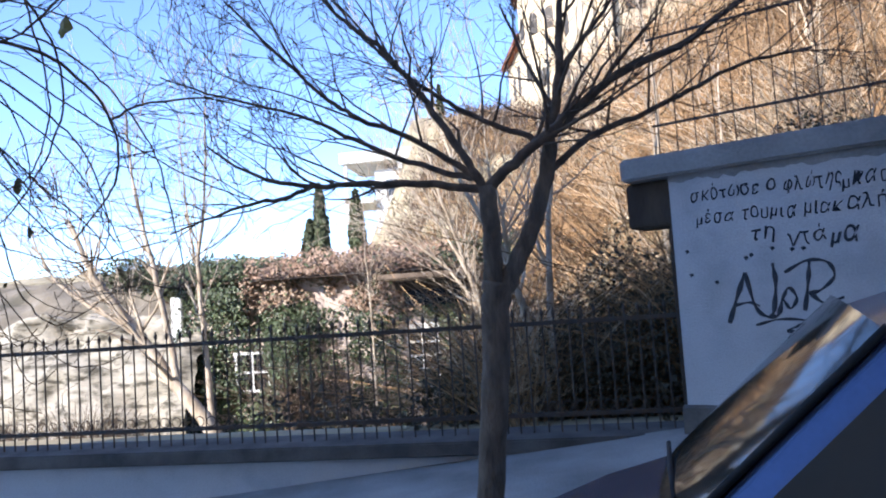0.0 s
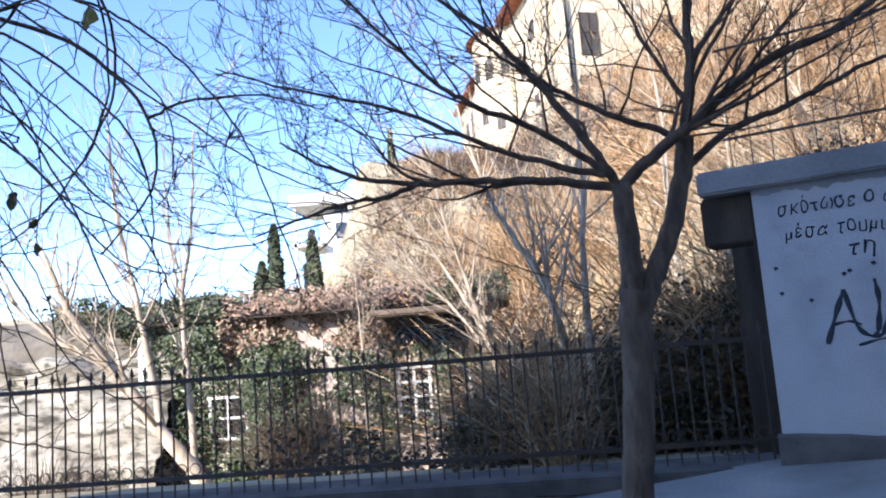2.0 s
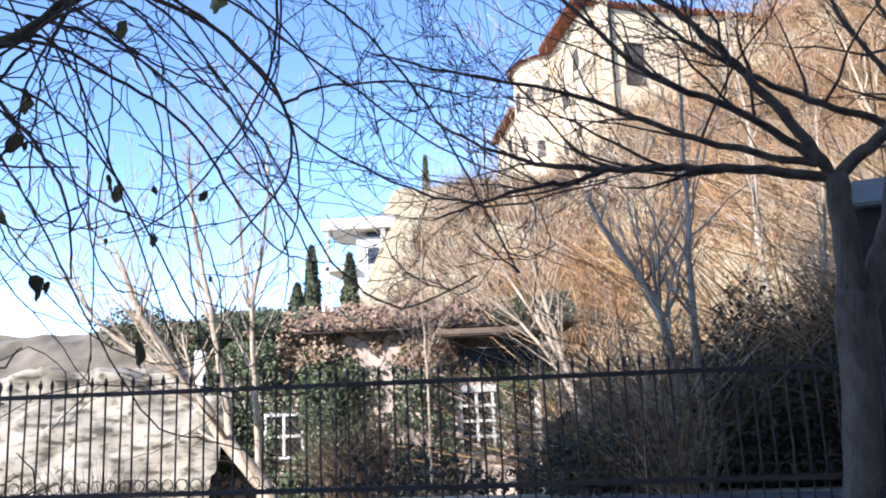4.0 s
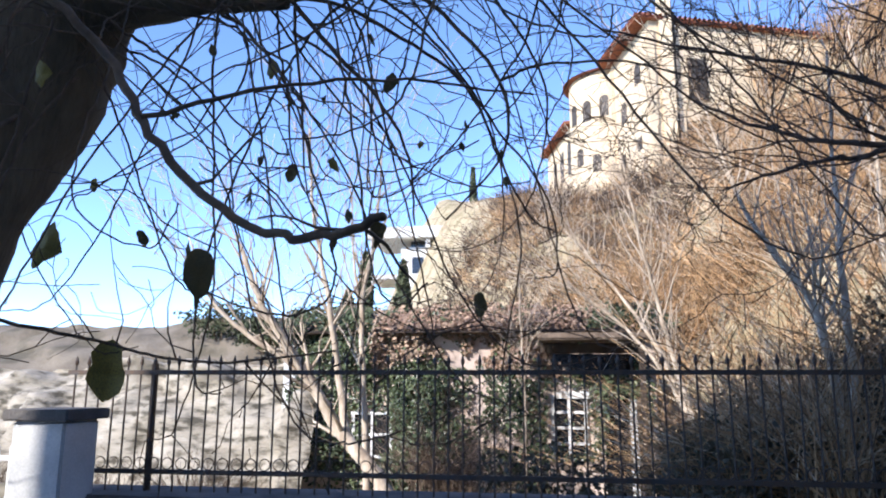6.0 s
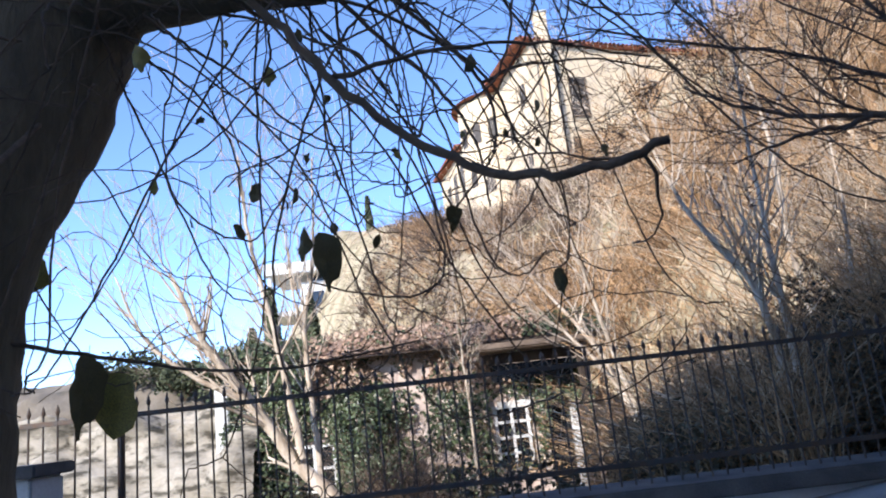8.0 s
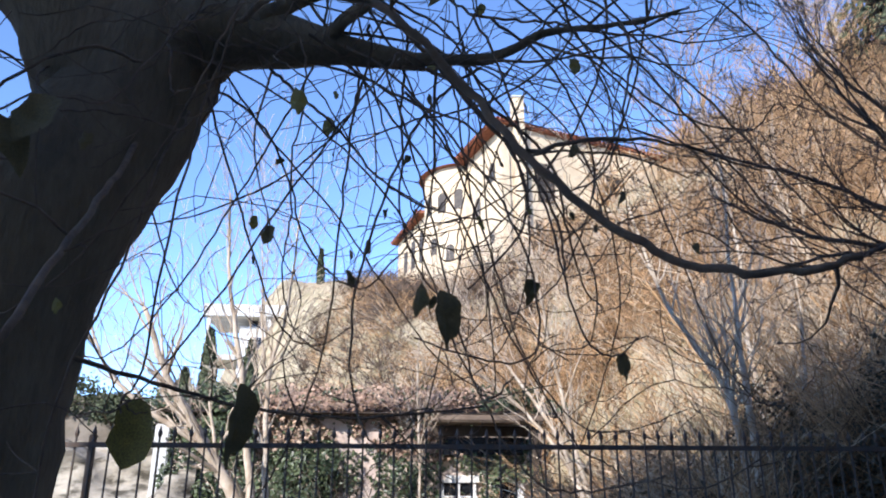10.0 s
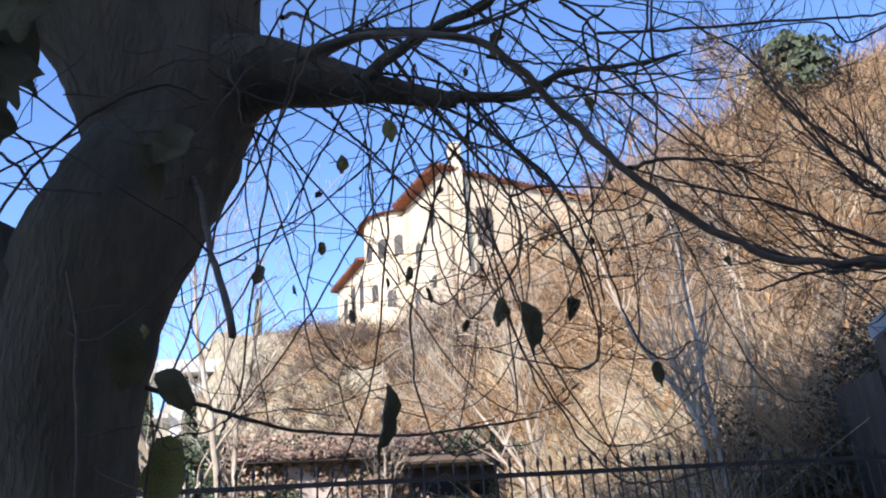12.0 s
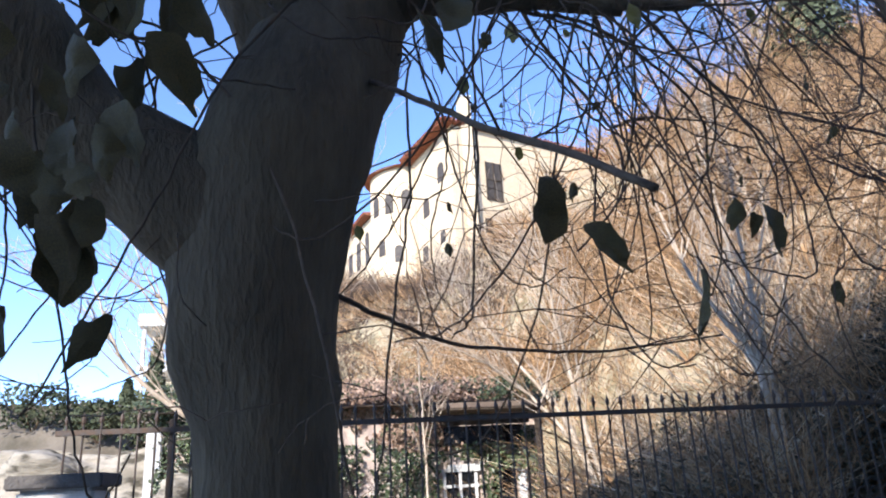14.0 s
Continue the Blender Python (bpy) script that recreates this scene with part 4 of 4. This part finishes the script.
tr = Tubes()
street_limb(tr, [(0.08, 0, 0.3), (0.1, 0, 0.85), (0.165, 0, 1.41), (0.2, 0, 1.86), (0.22, 0, 2.05)], 0.082, 0.088, 12)
street_limb(tr, [(0.205, 0, 1.9), (0.212, 0, 2.33), (0.2, 0, 2.64)], 0.064, 0.055, 10)
street_limb(tr, [(0.22, 0, 1.9), (0.32, 0.03, 2.1), (0.43, 0.06, 2.3), (0.55, 0.1, 2.62), (0.61, 0.12, 2.9)], 0.062, 0.05, 10)
tr.make("trunk", "bark_grey", tree)
cr = Tubes()
limbs = [([(0.2, 0, 2.62), (-0.2, 0, 2.7), (-0.53, 0, 2.725), (-0.9, 0, 2.746), (-1.22, 0.1, 2.82), (-1.49, 0.2, 2.94), (-1.79, 0.3, 3.15)], 0.034, 0.008),
         ([(-0.9, 0, 2.746), (-1.09, -0.05, 2.68), (-1.3, -0.1, 2.655), (-1.59, -0.15, 2.57), (-1.81, -0.2, 2.49)], 0.02, 0.006),
         ([(0.19, 0, 2.62), (0.09, 0, 2.81), (-0.11, 0.05, 3.16), (-0.3, 0.1, 3.45), (-0.47, 0.15, 3.67), (-0.76, 0.2, 3.95), (-1.0, 0.3, 4.4)], 0.036, 0.01),
         ([(0.17, 0, 2.68), (-0.17, -0.05, 2.93), (-0.56, -0.1, 3.13), (-0.75, -0.1, 3.27), (-1.07, -0.15, 3.6), (-1.37, -0.2, 3.95)], 0.026, 0.008),
         ([(0.12, 0, 2.7), (-0.22, 0.1, 2.83), (-0.67, 0.2, 3.06), (-1.1, 0.3, 3.3), (-1.87, 0.5, 3.6), (-2.3, 0.6, 3.8)], 0.026, 0.006),
         ([(0.21, 0, 2.63), (0.345, 0, 2.745), (0.56, 0, 2.9), (0.745, 0, 3.05), (1.065, 0, 3.26), (1.41, 0, 3.385), (1.69, 0, 3.55), (2.1, 0, 3.8)], 0.045, 0.018),
         ([(0.6, 0.12, 2.87), (0.7, 0.15, 3.35), (0.725, 0.2, 3.7), (0.8, 0.25, 4.3)], 0.042, 0.018),
         ([(0.585, 0.12, 2.72), (0.86, 0.15, 2.92), (1.165, 0.2, 3.03), (1.5, 0.25, 3.17), (1.85, 0.3, 3.32), (2.3, 0.4, 3.4)], 0.03, 0.01),
         ([(0.58, 0.1, 2.9), (0.31, 0.15, 3.04), (0.03, 0.2, 3.21), (-0.25, 0.25, 3.43), (-0.47, 0.3, 3.65), (-0.8, 0.4, 4.1)], 0.026, 0.008),
         ([(0.7, 0.15, 3.35), (0.9, 0.2, 3.6), (1.2, 0.3, 4.0)], 0.026, 0.01),
         ([(0.66, 0.14, 3.1), (0.52, 0.2, 3.4), (0.35, 0.3, 3.9)], 0.022, 0.008)]
for pts, r0, r1 in limbs:
    line = street_limb(cr, pts, r0 * 0.85, r1 * 0.85)
    n = len(line) - 1
    for k in range(int(n * 0.5)):
        i = rng.randint(max(3, n // 5), n)
        t = (line[i] - line[i - 1]).normalized()
        w = t + Vector((rng.gauss(0, 0.6), rng.gauss(0, 0.45), rng.uniform(-0.25, 0.75)))
        grow(cr, line[i], w, rng.uniform(0.45, 1.15), (r0 + (r1 - r0) * i / n) * 0.42, 3, rng, lift=0.06, spread=0.75, kids=(2, 4), wob=0.34, sides=5, min_r=0.0022, taper=0.2)
cr.make("crown", "twig_grey", tree)

# ---- weeping tree close to the path ----
TX, TY, TZ = -5.3, 3.25, road_z(-5.3)
near = empty("weeping_tree", TX, TY, TZ)
tagged(near, "dark weeping tree with a thick trunk and hanging bare shoots", "tree")
rng = random.Random(9)


def local(p):
    return Vector((p[0] - TX, p[1] - TY, p[2] - TZ))


def limb(tubes, pts, r0, r1, sides=14, wob=0.0):
    line = curve_pts([local(p) for p in pts], 7)
    n = len(line) - 1
    for i in range(n + 1):
        line[i] += Vector((noise.noise(line[i] * 3), noise.noise(line[i] * 3 + Vector((9, 0, 0))), 0)) * wob
    tubes.add(line, [(r0 + (r1 - r0) * i / n) * (1 + 0.015 * math.sin(i * 1.9)) for i in range(n + 1)], sides)
    return line


def thick_limb(tubes, pts, radii, sides=18):
    """A limb whose thickness is given at each of its points."""
    line = curve_pts([local(p) for p in pts], 5)
    rr = []
    for i in range(len(line)):
        q = min(i / 5, len(radii) - 1.001)
        k = int(q)
        rr.append(radii[k] + (radii[k + 1] - radii[k]) * (q - k))
    tubes.add(line, rr, sides)
    return line


tr = Tubes()
thick_limb(tr, [(-5.27, 3.25, -0.6), (-5.285, 3.25, 0.5), (-5.29, 3.25, 1.25), (-5.32, 3.25, 1.62), (-5.335, 3.25, 1.95), (-5.27, 3.25, 2.35), (-5.19, 3.34, 2.62), (-5.1, 3.45, 2.93), (-5.06, 3.5, 3.22), (-5.0, 3.5, 3.7), (-4.85, 3.4, 4.4)],
           [0.27, 0.235, 0.235, 0.275, 0.3, 0.32, 0.325, 0.325, 0.35, 0.29, 0.2], 24)
thick_limb(tr, [(-5.45, 3.25, 2.1), (-5.7, 3.25, 2.3), (-5.96, 3.23, 2.45), (-6.17, 3.2, 2.67), (-6.42, 3.17, 3.0), (-6.6, 3.1, 3.5), (-6.75, 3.0, 4.2)], [0.25, 0.22, 0.21, 0.26, 0.28, 0.26, 0.2])
thick_limb(tr, [(-5.12, 3.45, 3.0), (-5.3, 3.42, 3.4), (-5.5, 3.38, 3.75), (-5.75, 3.3, 4.4)], [0.3, 0.3, 0.3, 0.24])
thick_limb(tr, [(-5.0, 3.45, 3.25), (-4.7, 3.42, 3.4), (-4.4, 3.35, 3.34), (-4.1, 3.28, 3.26), (-3.75, 3.25, 3.2)], [0.26, 0.2, 0.125, 0.065, 0.035], 16)
fork = limb(tr, [(-3.85, 3.25, 3.21), (-3.5, 3.2, 3.2), (-3.2, 3.15, 3.34), (-2.9, 3.1, 3.36), (-2.5, 3.2, 3.55)], 0.03, 0.005, 10, 0.04)
fork += limb(tr, [(-4.2, 3.25, 3.28), (-3.9, 3.05, 3.45), (-3.6, 2.9, 3.55), (-3.3, 2.8, 3.85)], 0.035, 0.006, 10, 0.05)
fork += limb(tr, [(-4.5, 3.25, 3.38), (-4.2, 3.3, 3.6), (-3.7, 3.4, 3.75), (-3.2, 3.5, 4.05)], 0.038, 0.006, 10, 0.05)
trunk_ob = tr.make("trunk", "bark_dark", near)
for v in trunk_ob.data.vertices:
    d = 0.02 * noise.noise(v.co * 9) + 0.03 * noise.noise(v.co * 3.5)
    v.co += Vector((d, d * 0.5, 0))

shoots = Tubes()
for p in fork[3::3]:
    grow(shoots, p, Vector((rng.gauss(0.5, 0.6), rng.gauss(0, 0.5), rng.uniform(-0.5, 0.8))), rng.uniform(0.5, 1.1), 0.008, 2, rng, 0.0, 0.8, (2, 3), 0.4, 5, 0.6, 0.0022)


def shoot(pts, r0, r1=0.004, kids=5):
    line = curve_pts([local(p) for p in pts], 6, rng, 0.006)
    n = len(line) - 1
    shoots.add(line, [r0 + (r1 - r0) * i / n for i in range(n + 1)], 6)
    for k in range(kids):
        i = rng.randint(1, n)
        w = Vector((rng.gauss(0, 0.8), rng.gauss(0, 0.5), rng.uniform(-0.7, 0.6)))
        grow(shoots, line[i], w, rng.uniform(0.2, 0.6), min(r0 * 0.4, 0.005), 1, rng, rng.uniform(-0.15, 0.2), 0.8, (1, 3), 0.45, 4, 0.6, 0.0022)
    return line


shoot([(-4.55, 3.1, 3.25), (-4.3, 2.5, 2.95), (-3.99, 2.06, 2.62), (-3.74, 2.05, 2.37), (-3.6, 2.0, 2.17), (-3.42, 1.95, 1.98), (-3.25, 1.9, 1.88), (-3.1, 1.82, 1.85), (-2.97, 1.76, 1.87)], 0.013, 0.009, 7)
shoot([(-3.6, 2.0, 2.18), (-3.4, 2.15, 2.3), (-3.1, 2.3, 2.38), (-2.7, 2.5, 2.4)], 0.007, 0.003, 4)
shoot([(-4.95, 3.3, 2.8), (-4.84, 2.85, 2.46), (-4.73, 2.32, 2.07), (-4.6, 1.755, 1.66)], 0.012, 0.008, 3)
shoot([(-5.1, 3.2, 1.87), (-4.85, 3.4, 1.8), (-4.6, 3.55, 1.74), (-4.3, 3.45, 1.68), (-3.9, 3.35, 1.66), (-3.5, 3.3, 1.7)], 0.011, 0.004, 6)
shoot([(-3.75, 3.2, 3.22), (-3.49, 3.2, 2.9), (-3.3, 3.2, 2.67), (-3.2, 3.2, 2.45), (-3.17, 3.2, 2.18)], 0.011, 0.004, 8)
shoot([(-4.6, 3.6, 3.9), (-4.5, 4.3, 4.5), (-4.1, 5.0, 4.78), (-3.51, 5.39, 4.66), (-3.1, 5.5, 4.3)], 0.014, 0.005, 5)
shoot([(-4.6, 3.7, 3.9), (-4.7, 5.0, 4.3), (-4.95, 5.9, 4.05), (-4.82, 6.35, 3.45), (-4.6, 6.4, 3.0)], 0.012, 0.004, 5)
shoot([(-4.4, 4.2, 4.2), (-4.05, 5.0, 4.1), (-3.95, 5.4, 3.5), (-4.1, 5.58, 2.85)], 0.01, 0.004, 4)
# the long loop out towards the street tree
shoot([(-4.1, 4.0, 4.2), (-3.52, 4.9, 4.22), (-3.14, 5.1, 3.92), (-2.93, 5.1, 3.6), (-2.87, 5.1, 3.31), (-2.95, 5.1, 3.02), (-3.3, 5.1, 2.64)], 0.018, 0.007, 6)
shoot([(-2.93, 5.1, 3.6), (-2.64, 5.1, 3.7), (-2.08, 5.1, 3.69), (-1.65, 5.1, 3.54)], 0.012, 0.005, 5)


def weeper(x, y, z, dx, dy, drop, r, kids):
    """A shoot that arches up and out and then hangs."""
    a = Vector((x, y, z))
    pts, turn, way = [a], rng.uniform(-0.5, 0.5), math.atan2(dy, dx)
    reach, n = math.hypot(dx, dy), 7
    p = a.copy()
    for i in range(1, n + 1):
        t = i / n
        way += turn + rng.uniform(-0.45, 0.45)
        fall = 0.3 - 2.4 * math.sin(math.pi * min(1.0, t * 0.85)) ** 1.3 + (rng.uniform(0.2, 1.2) if t > 0.8 else 0)
        p = p + Vector((math.cos(way) * (reach + 0.25) * 0.28, math.sin(way) * (reach + 0.25) * 0.2, fall * drop / n + rng.uniform(-0.05, 0.05)))
        p.y = max(p.y, 2.55 + 0.3 * rng.random())
        pts.append(p.copy())
    shoot(pts, r, 0.003, kids)


for k in range(46):
    u = rng.random() ** 1.5
    x, y, z = -4.9 + 1.9 * u, 3.2 - 0.1 * u + rng.gauss(0, 0.2), 3.0 + 0.35 * u + rng.uniform(-0.1, 0.5)
    weeper(x, y, z, rng.gauss(0.15, 0.5), rng.uniform(-0.6, 0.9), rng.uniform(0.5, 1.75), rng.uniform(0.0035, 0.008), rng.randint(2, 4))
for k in range(11):
    x, y, z = rng.uniform(-4.2, -2.6), rng.uniform(3.0, 3.8), rng.uniform(3.5, 4.4)
    weeper(x, y, z, rng.uniform(0.5, 1.7), rng.uniform(-0.2, 1.2), rng.uniform(0.5, 1.7), rng.uniform(0.006, 0.012), rng.randint(2, 5))
for k in range(26):
    u = rng.random()
    x, y, z = -5.7 - 1.6 * u, 3.3 + rng.gauss(0, 0.2), 2.7 + 0.8 * u + rng.uniform(0, 0.6)
    weeper(x, y, z, rng.gauss(-0.1, 0.5), rng.uniform(-0.3, 0.9), rng.uniform(0.6, 1.7), rng.uniform(0.005, 0.01), rng.randint(2, 4))
shoots.make("crown", "twig_dark", near)


def leaf_mesh(seed, long=1.0, lobes=5):
    rg = random.Random(seed)
    n, v, f = 18, [], []
    for ring, s in ((0, 0.0), (1, 0.55), (2, 1.0)):
        for k in range(n):
            a = 2 * math.pi * k / n
            r = s * (1 + (0.14 * math.cos(lobes * a + seed) + 0.07 * math.cos(2 * a + 2 * seed) + rg.uniform(-0.13, 0.12) if ring == 2 else 0))
            px, pz = r * math.sin(a) * 0.5 * (1 + 0.3 * math.cos(a)) * (1 if math.cos(a) > -0.3 else 1 + 0.6 * (math.cos(a) + 0.3)), -0.55 * long + r * math.cos(a) * 0.55 * long
            v.append(Vector((px, 0.25 * px * px * (3 if seed % 2 else -3) + 0.06 * math.sin(pz * 7 + seed), pz)))
    for ring in range(2):
        for k in range(n):
            f.append((ring * n + k, ring * n + (k + 1) % n, (ring + 1) * n + (k + 1) % n, (ring + 1) * n + k))
    m = len(v)
    v += [p + Vector((0, 0.012, 0)) for p in v]
    f += [tuple(i + m for i in reversed(q)) for q in f]
    v += [Vector((0.01, 0, 0)), Vector((-0.01, 0, 0)), Vector((0.02, 0.0, 0.3)), Vector((0.0, 0.0, 0.3))]
    f.append((2 * m, 2 * m + 1, 2 * m + 3, 2 * m + 2))
    return v, f


LEAF_KINDS = [leaf_mesh(i, 1.25 + 0.4 * (i % 3), 3 + i % 4) for i in range(6)]


def hang_leaf(x, y, z, size, kind=0, tone="leaf_dry", turn=0, tip=0):
    v, f = LEAF_KINDS[kind]
    ob = mesh_ob("leaf", v, f, tone, near, shade=True)
    ob.matrix_basis = pose(x - TX, y - TY, z - TZ, rng.uniform(-15, 15), tip, turn) @ Matrix.Scale(size * 0.6, 4)


for x, y, z, s, k, tone, turn, tip in (
        (-3.735, 2.59, 1.985, 0.135, 2, "leaf_dry", 20, 0), (-3.8, 2.63, 2.01, 0.095, 1, "leaf_dry", -40, 25), (-5.13, 4.34, 1.77, 0.38, 0, "leaf_yellow", 10, 5),
        (-4.25, 2.2, 1.645, 0.14, 2, "leaf_dry", 60, 0), (-4.785, 1.77, 1.668, 0.125, 0, "leaf_dry", 15, 0), (-4.725, 1.77, 1.6, 0.08, 2, "leaf_dry", 10, -35),
        (-5.53, 4.31, 2.48, 0.26, 1, "leaf_yellow", 0, 30), (-4.23, 4.32, 3.47, 0.12, 1, "leaf_yellow", 0, 10), (-3.43, 3.56, 3.76, 0.09, 0, "leaf_yellow", 10, 30), (-3.51, 5.39, 4.66, 0.2, 1, "leaf_yellow", 0, 10), (-4.82, 6.35, 3.46, 0.19, 0, "leaf_dry", 0, 20), (-4.1, 5.58, 2.85, 0.1, 1, "leaf_dry", 0, 0), (-5.6, 2.0, 1.66, 0.17, 0, "leaf_dry", 10, -10), (-5.66, 2.1, 1.8, 0.14, 3, "leaf_dry", 30, 15),
        (-5.55, 2.0, 1.86, 0.1, 1, "leaf_dry", -20, 0), (-4.8, 2.2, 2.36, 0.17, 0, "leaf_dry", 0, 20), (-4.9, 2.2, 2.32, 0.15, 4, "leaf_dry", 40, -15), (-4.72, 2.25, 2.3, 0.06, 3, "leaf_dry", 0, 10),
        (-5.5, 2.2, 2.5, 0.17, 3, "leaf_dry", 10, 10), (-5.62, 2.3, 2.45, 0.12, 5, "leaf_dry", 50, -10), (-4.2, 2.4, 2.55, 0.08, 1, "leaf_yellow", 0, 0),
        (-3.05, 3.3, 3.3, 0.1, 0, "leaf_yellow", 0, 0), (-3.3, 3.2, 2.2, 0.1, 4, "leaf_dry", 0, 20), (-5.0, 2.9, 2.0, 0.05, 1, "leaf_yellow", 0, 0), (-4.4, 3.0, 2.35, 0.06, 0, "leaf_yellow", 0, 0)):
    hang_leaf(x, y, z, s, k, tone, turn, tip)
for k in range(22):
    hang_leaf(rng.uniform(-5.95, -5.45), rng.uniform(2.3, 2.8), rng.uniform(2.45, 3.15), rng.uniform(0.1, 0.2), k % 6, "leaf_dry", rng.uniform(0, 90), rng.uniform(-40, 40))
for k in range(12):
    hang_leaf(rng.uniform(-5.8, -5.5), rng.uniform(2.6, 3.0), rng.uniform(2.8, 3.2), rng.uniform(0.16, 0.26), k % 6, "leaf_dry", rng.uniform(-30, 30), rng.uniform(-40, 40))
for k in range(18):
    hang_leaf(rng.uniform(-5.75, -5.3), rng.uniform(2.3, 2.65), rng.uniform(2.85, 3.4), rng.uniform(0.2, 0.32), k % 6, "leaf_dry", rng.uniform(-30, 30), rng.uniform(-40, 40))
for k in range(12):
    hang_leaf(rng.uniform(-6.0, -5.55), rng.uniform(1.9, 2.3), rng.uniform(1.5, 1.95), rng.uniform(0.08, 0.15), k % 6, "leaf_dry", rng.uniform(0, 90), rng.uniform(-30, 30))
for k in range(34):
    hang_leaf(rng.uniform(-4.6, -2.8) if k % 5 else rng.uniform(-6.8, -5.9), rng.uniform(2.5, 3.9), rng.uniform(1.9, 3.2), rng.uniform(0.04, 0.085), k % 6, "leaf_dry" if k % 9 else "leaf_yellow", rng.uniform(0, 180), rng.uniform(-40, 40))

for k in range(14):
    hang_leaf(rng.uniform(-5.95, -5.55), rng.uniform(1.95, 2.25), rng.uniform(1.55, 2.1), rng.uniform(0.09, 0.15), k % 6, "leaf_dry", rng.uniform(-50, 50), rng.uniform(-30, 30))

# ---- parked car ----
car = empty("parked_car", 1.03, 2.22, road_z(1.03) - 0.06)
tagged(car, "dark blue parked car seen at its windscreen pillar", "car")
car.rotation_euler = (0, -math.atan(0.113), radians(-16))
HALF = 0.8
# stations along the car: x, height of the shoulder line, height of the top, half width at the top
STATIONS = [(-0.72, 0.6, 0.62, 0.62), (-0.66, 0.68, 0.72, 0.66), (-0.4, 0.76, 0.8, 0.7), (-0.05, 0.85, 0.87, 0.74), (0.0, 0.86, 0.9, 0.74),
            (0.3, 0.87, 1.13, 0.7), (0.6, 0.88, 1.36, 0.655), (0.85, 0.89, 1.41, 0.64), (1.6, 0.9, 1.43, 0.64), (2.3, 0.9, 1.37, 0.64), (2.75, 0.9, 1.12, 0.66), (3.0, 0.88, 0.94, 0.68), (3.12, 0.6, 0.62, 0.68)]
cv = []
for x, sh, top, tw in STATIONS:
    rim_w = tw - 0.02
    cv += [(x, -HALF + 0.03, 0.28), (x, -HALF, sh - 0.12), (x, -HALF + 0.02, sh), (x, -tw, top - 0.03), (x, -rim_w + 0.04, top), (x, 0, top + 0.008),
           (x, rim_w - 0.04, top), (x, tw, top - 0.03), (x, HALF - 0.02, sh), (x, HALF, sh - 0.12), (x, HALF - 0.03, 0.28)]
cf = [(11 * a + k, 11 * a + 11 + k, 11 * a + 12 + k, 11 * a + k + 1) for a in range(len(STATIONS) - 1) for k in range(10)]
cf += [tuple(range(10, -1, -1)), tuple(11 * (len(STATIONS) - 1) + k for k in range(11))]
body = mesh_ob("body", cv, cf, "car_paint", car, shade=True)


def plate(name, corners, material, label, lift=0.012):
    """A thin pane laid a little off the bodywork."""
    bm = bmesh.new()
    a = [bm.verts.new(c) for c in corners]
    f = bm.faces.new(a)
    f.normal_update()
    off = f.normal * lift
    b = [bm.verts.new(v.co + off) for v in a]
    bm.faces.new(b)
    for k in range(len(a)):
        bm.faces.new([a[k], a[(k + 1) % len(a)], b[(k + 1) % len(a)], b[k]])
    return part(name, bm, material, car, label)


pane_v = []
for i in range(7):
    for j in range(13):
        u, w = i / 6, -1 + j / 6
        half = 0.685 - 0.085 * u
        bow = 0.075 * (1 - w * w)
        pane_v.append((0.03 + 0.56 * u - 0.61 * bow, half * w, 0.938 + 0.43 * u + 0.79 * bow))
mesh_ob("windscreen", pane_v, [(13 * i + j, 13 * i + j + 1, 13 * i + j + 14, 13 * i + j + 13) for i in range(6) for j in range(12)], "car_glass", car, "windscreen reflecting dry brush", True)
plate("side_window", ((0.1, -0.778, 0.9), (1.3, -0.782, 0.91), (1.3, -0.665, 1.35), (0.64, -0.672, 1.31)), "car_glass", "dark side window", 0.014)
plate("rear_side_window", ((1.4, -0.782, 0.91), (2.5, -0.782, 0.91), (2.2, -0.64, 1.28), (1.4, -0.64, 1.31)), "car_glass", "dark side window", 0.014)
for y in (-1, 1):
    seal = Tubes()
    seal.add([Vector((0.0, 0.7 * y, 0.91)), Vector((0.3, 0.655 * y, 1.14)), Vector((0.6, 0.61 * y, 1.37))], [0.011] * 3, 6)
    seal.make("windscreen_seal", "rubber", car, "black rubber windscreen seal")
wiper = Tubes()
wiper.add([Vector((-0.03, 0.1, 1.02)), Vector((0.02, -0.25, 1.02)), Vector((0.06, -0.5, 1.0))], [0.008] * 3, 5)
wiper.make("wiper", "rubber", car, "black wiper blade")
for y in (-1, 1):
    m = bmesh.new()
    bmesh.ops.create_uvsphere(m, u_segments=16, v_segments=10, radius=0.1, matrix=pose(0.2, 0.9 * y, 0.93) @ Matrix.Diagonal((0.7, 1.1, 0.75, 1)))
    smooth(part("mirror", m, "rubber", car, "black door mirror"))
for x in (-0.25, 2.35):
    for y in (-0.7, 0.7):
        w = bmesh.new()
        bmesh.ops.create_cone(w, cap_ends=True, segments=28, radius1=0.31, radius2=0.31, depth=0.2, matrix=pose(x, y, 0.31, 90))
        bmesh.ops.bevel(w, geom=[e for e in w.edges if len(e.link_faces) == 2 and e.calc_face_angle(0) > 1], offset=0.03, segments=2, affect="EDGES")
        wheel = part("wheel", w, "rubber", car)
        h = bmesh.new()
        bmesh.ops.create_cone(h, cap_ends=True, segments=20, radius1=0.19, radius2=0.16, depth=0.22, matrix=pose(x, y, 0.31, 90))
        part("rim", h, "paint_white", wheel, "grey wheel rim")
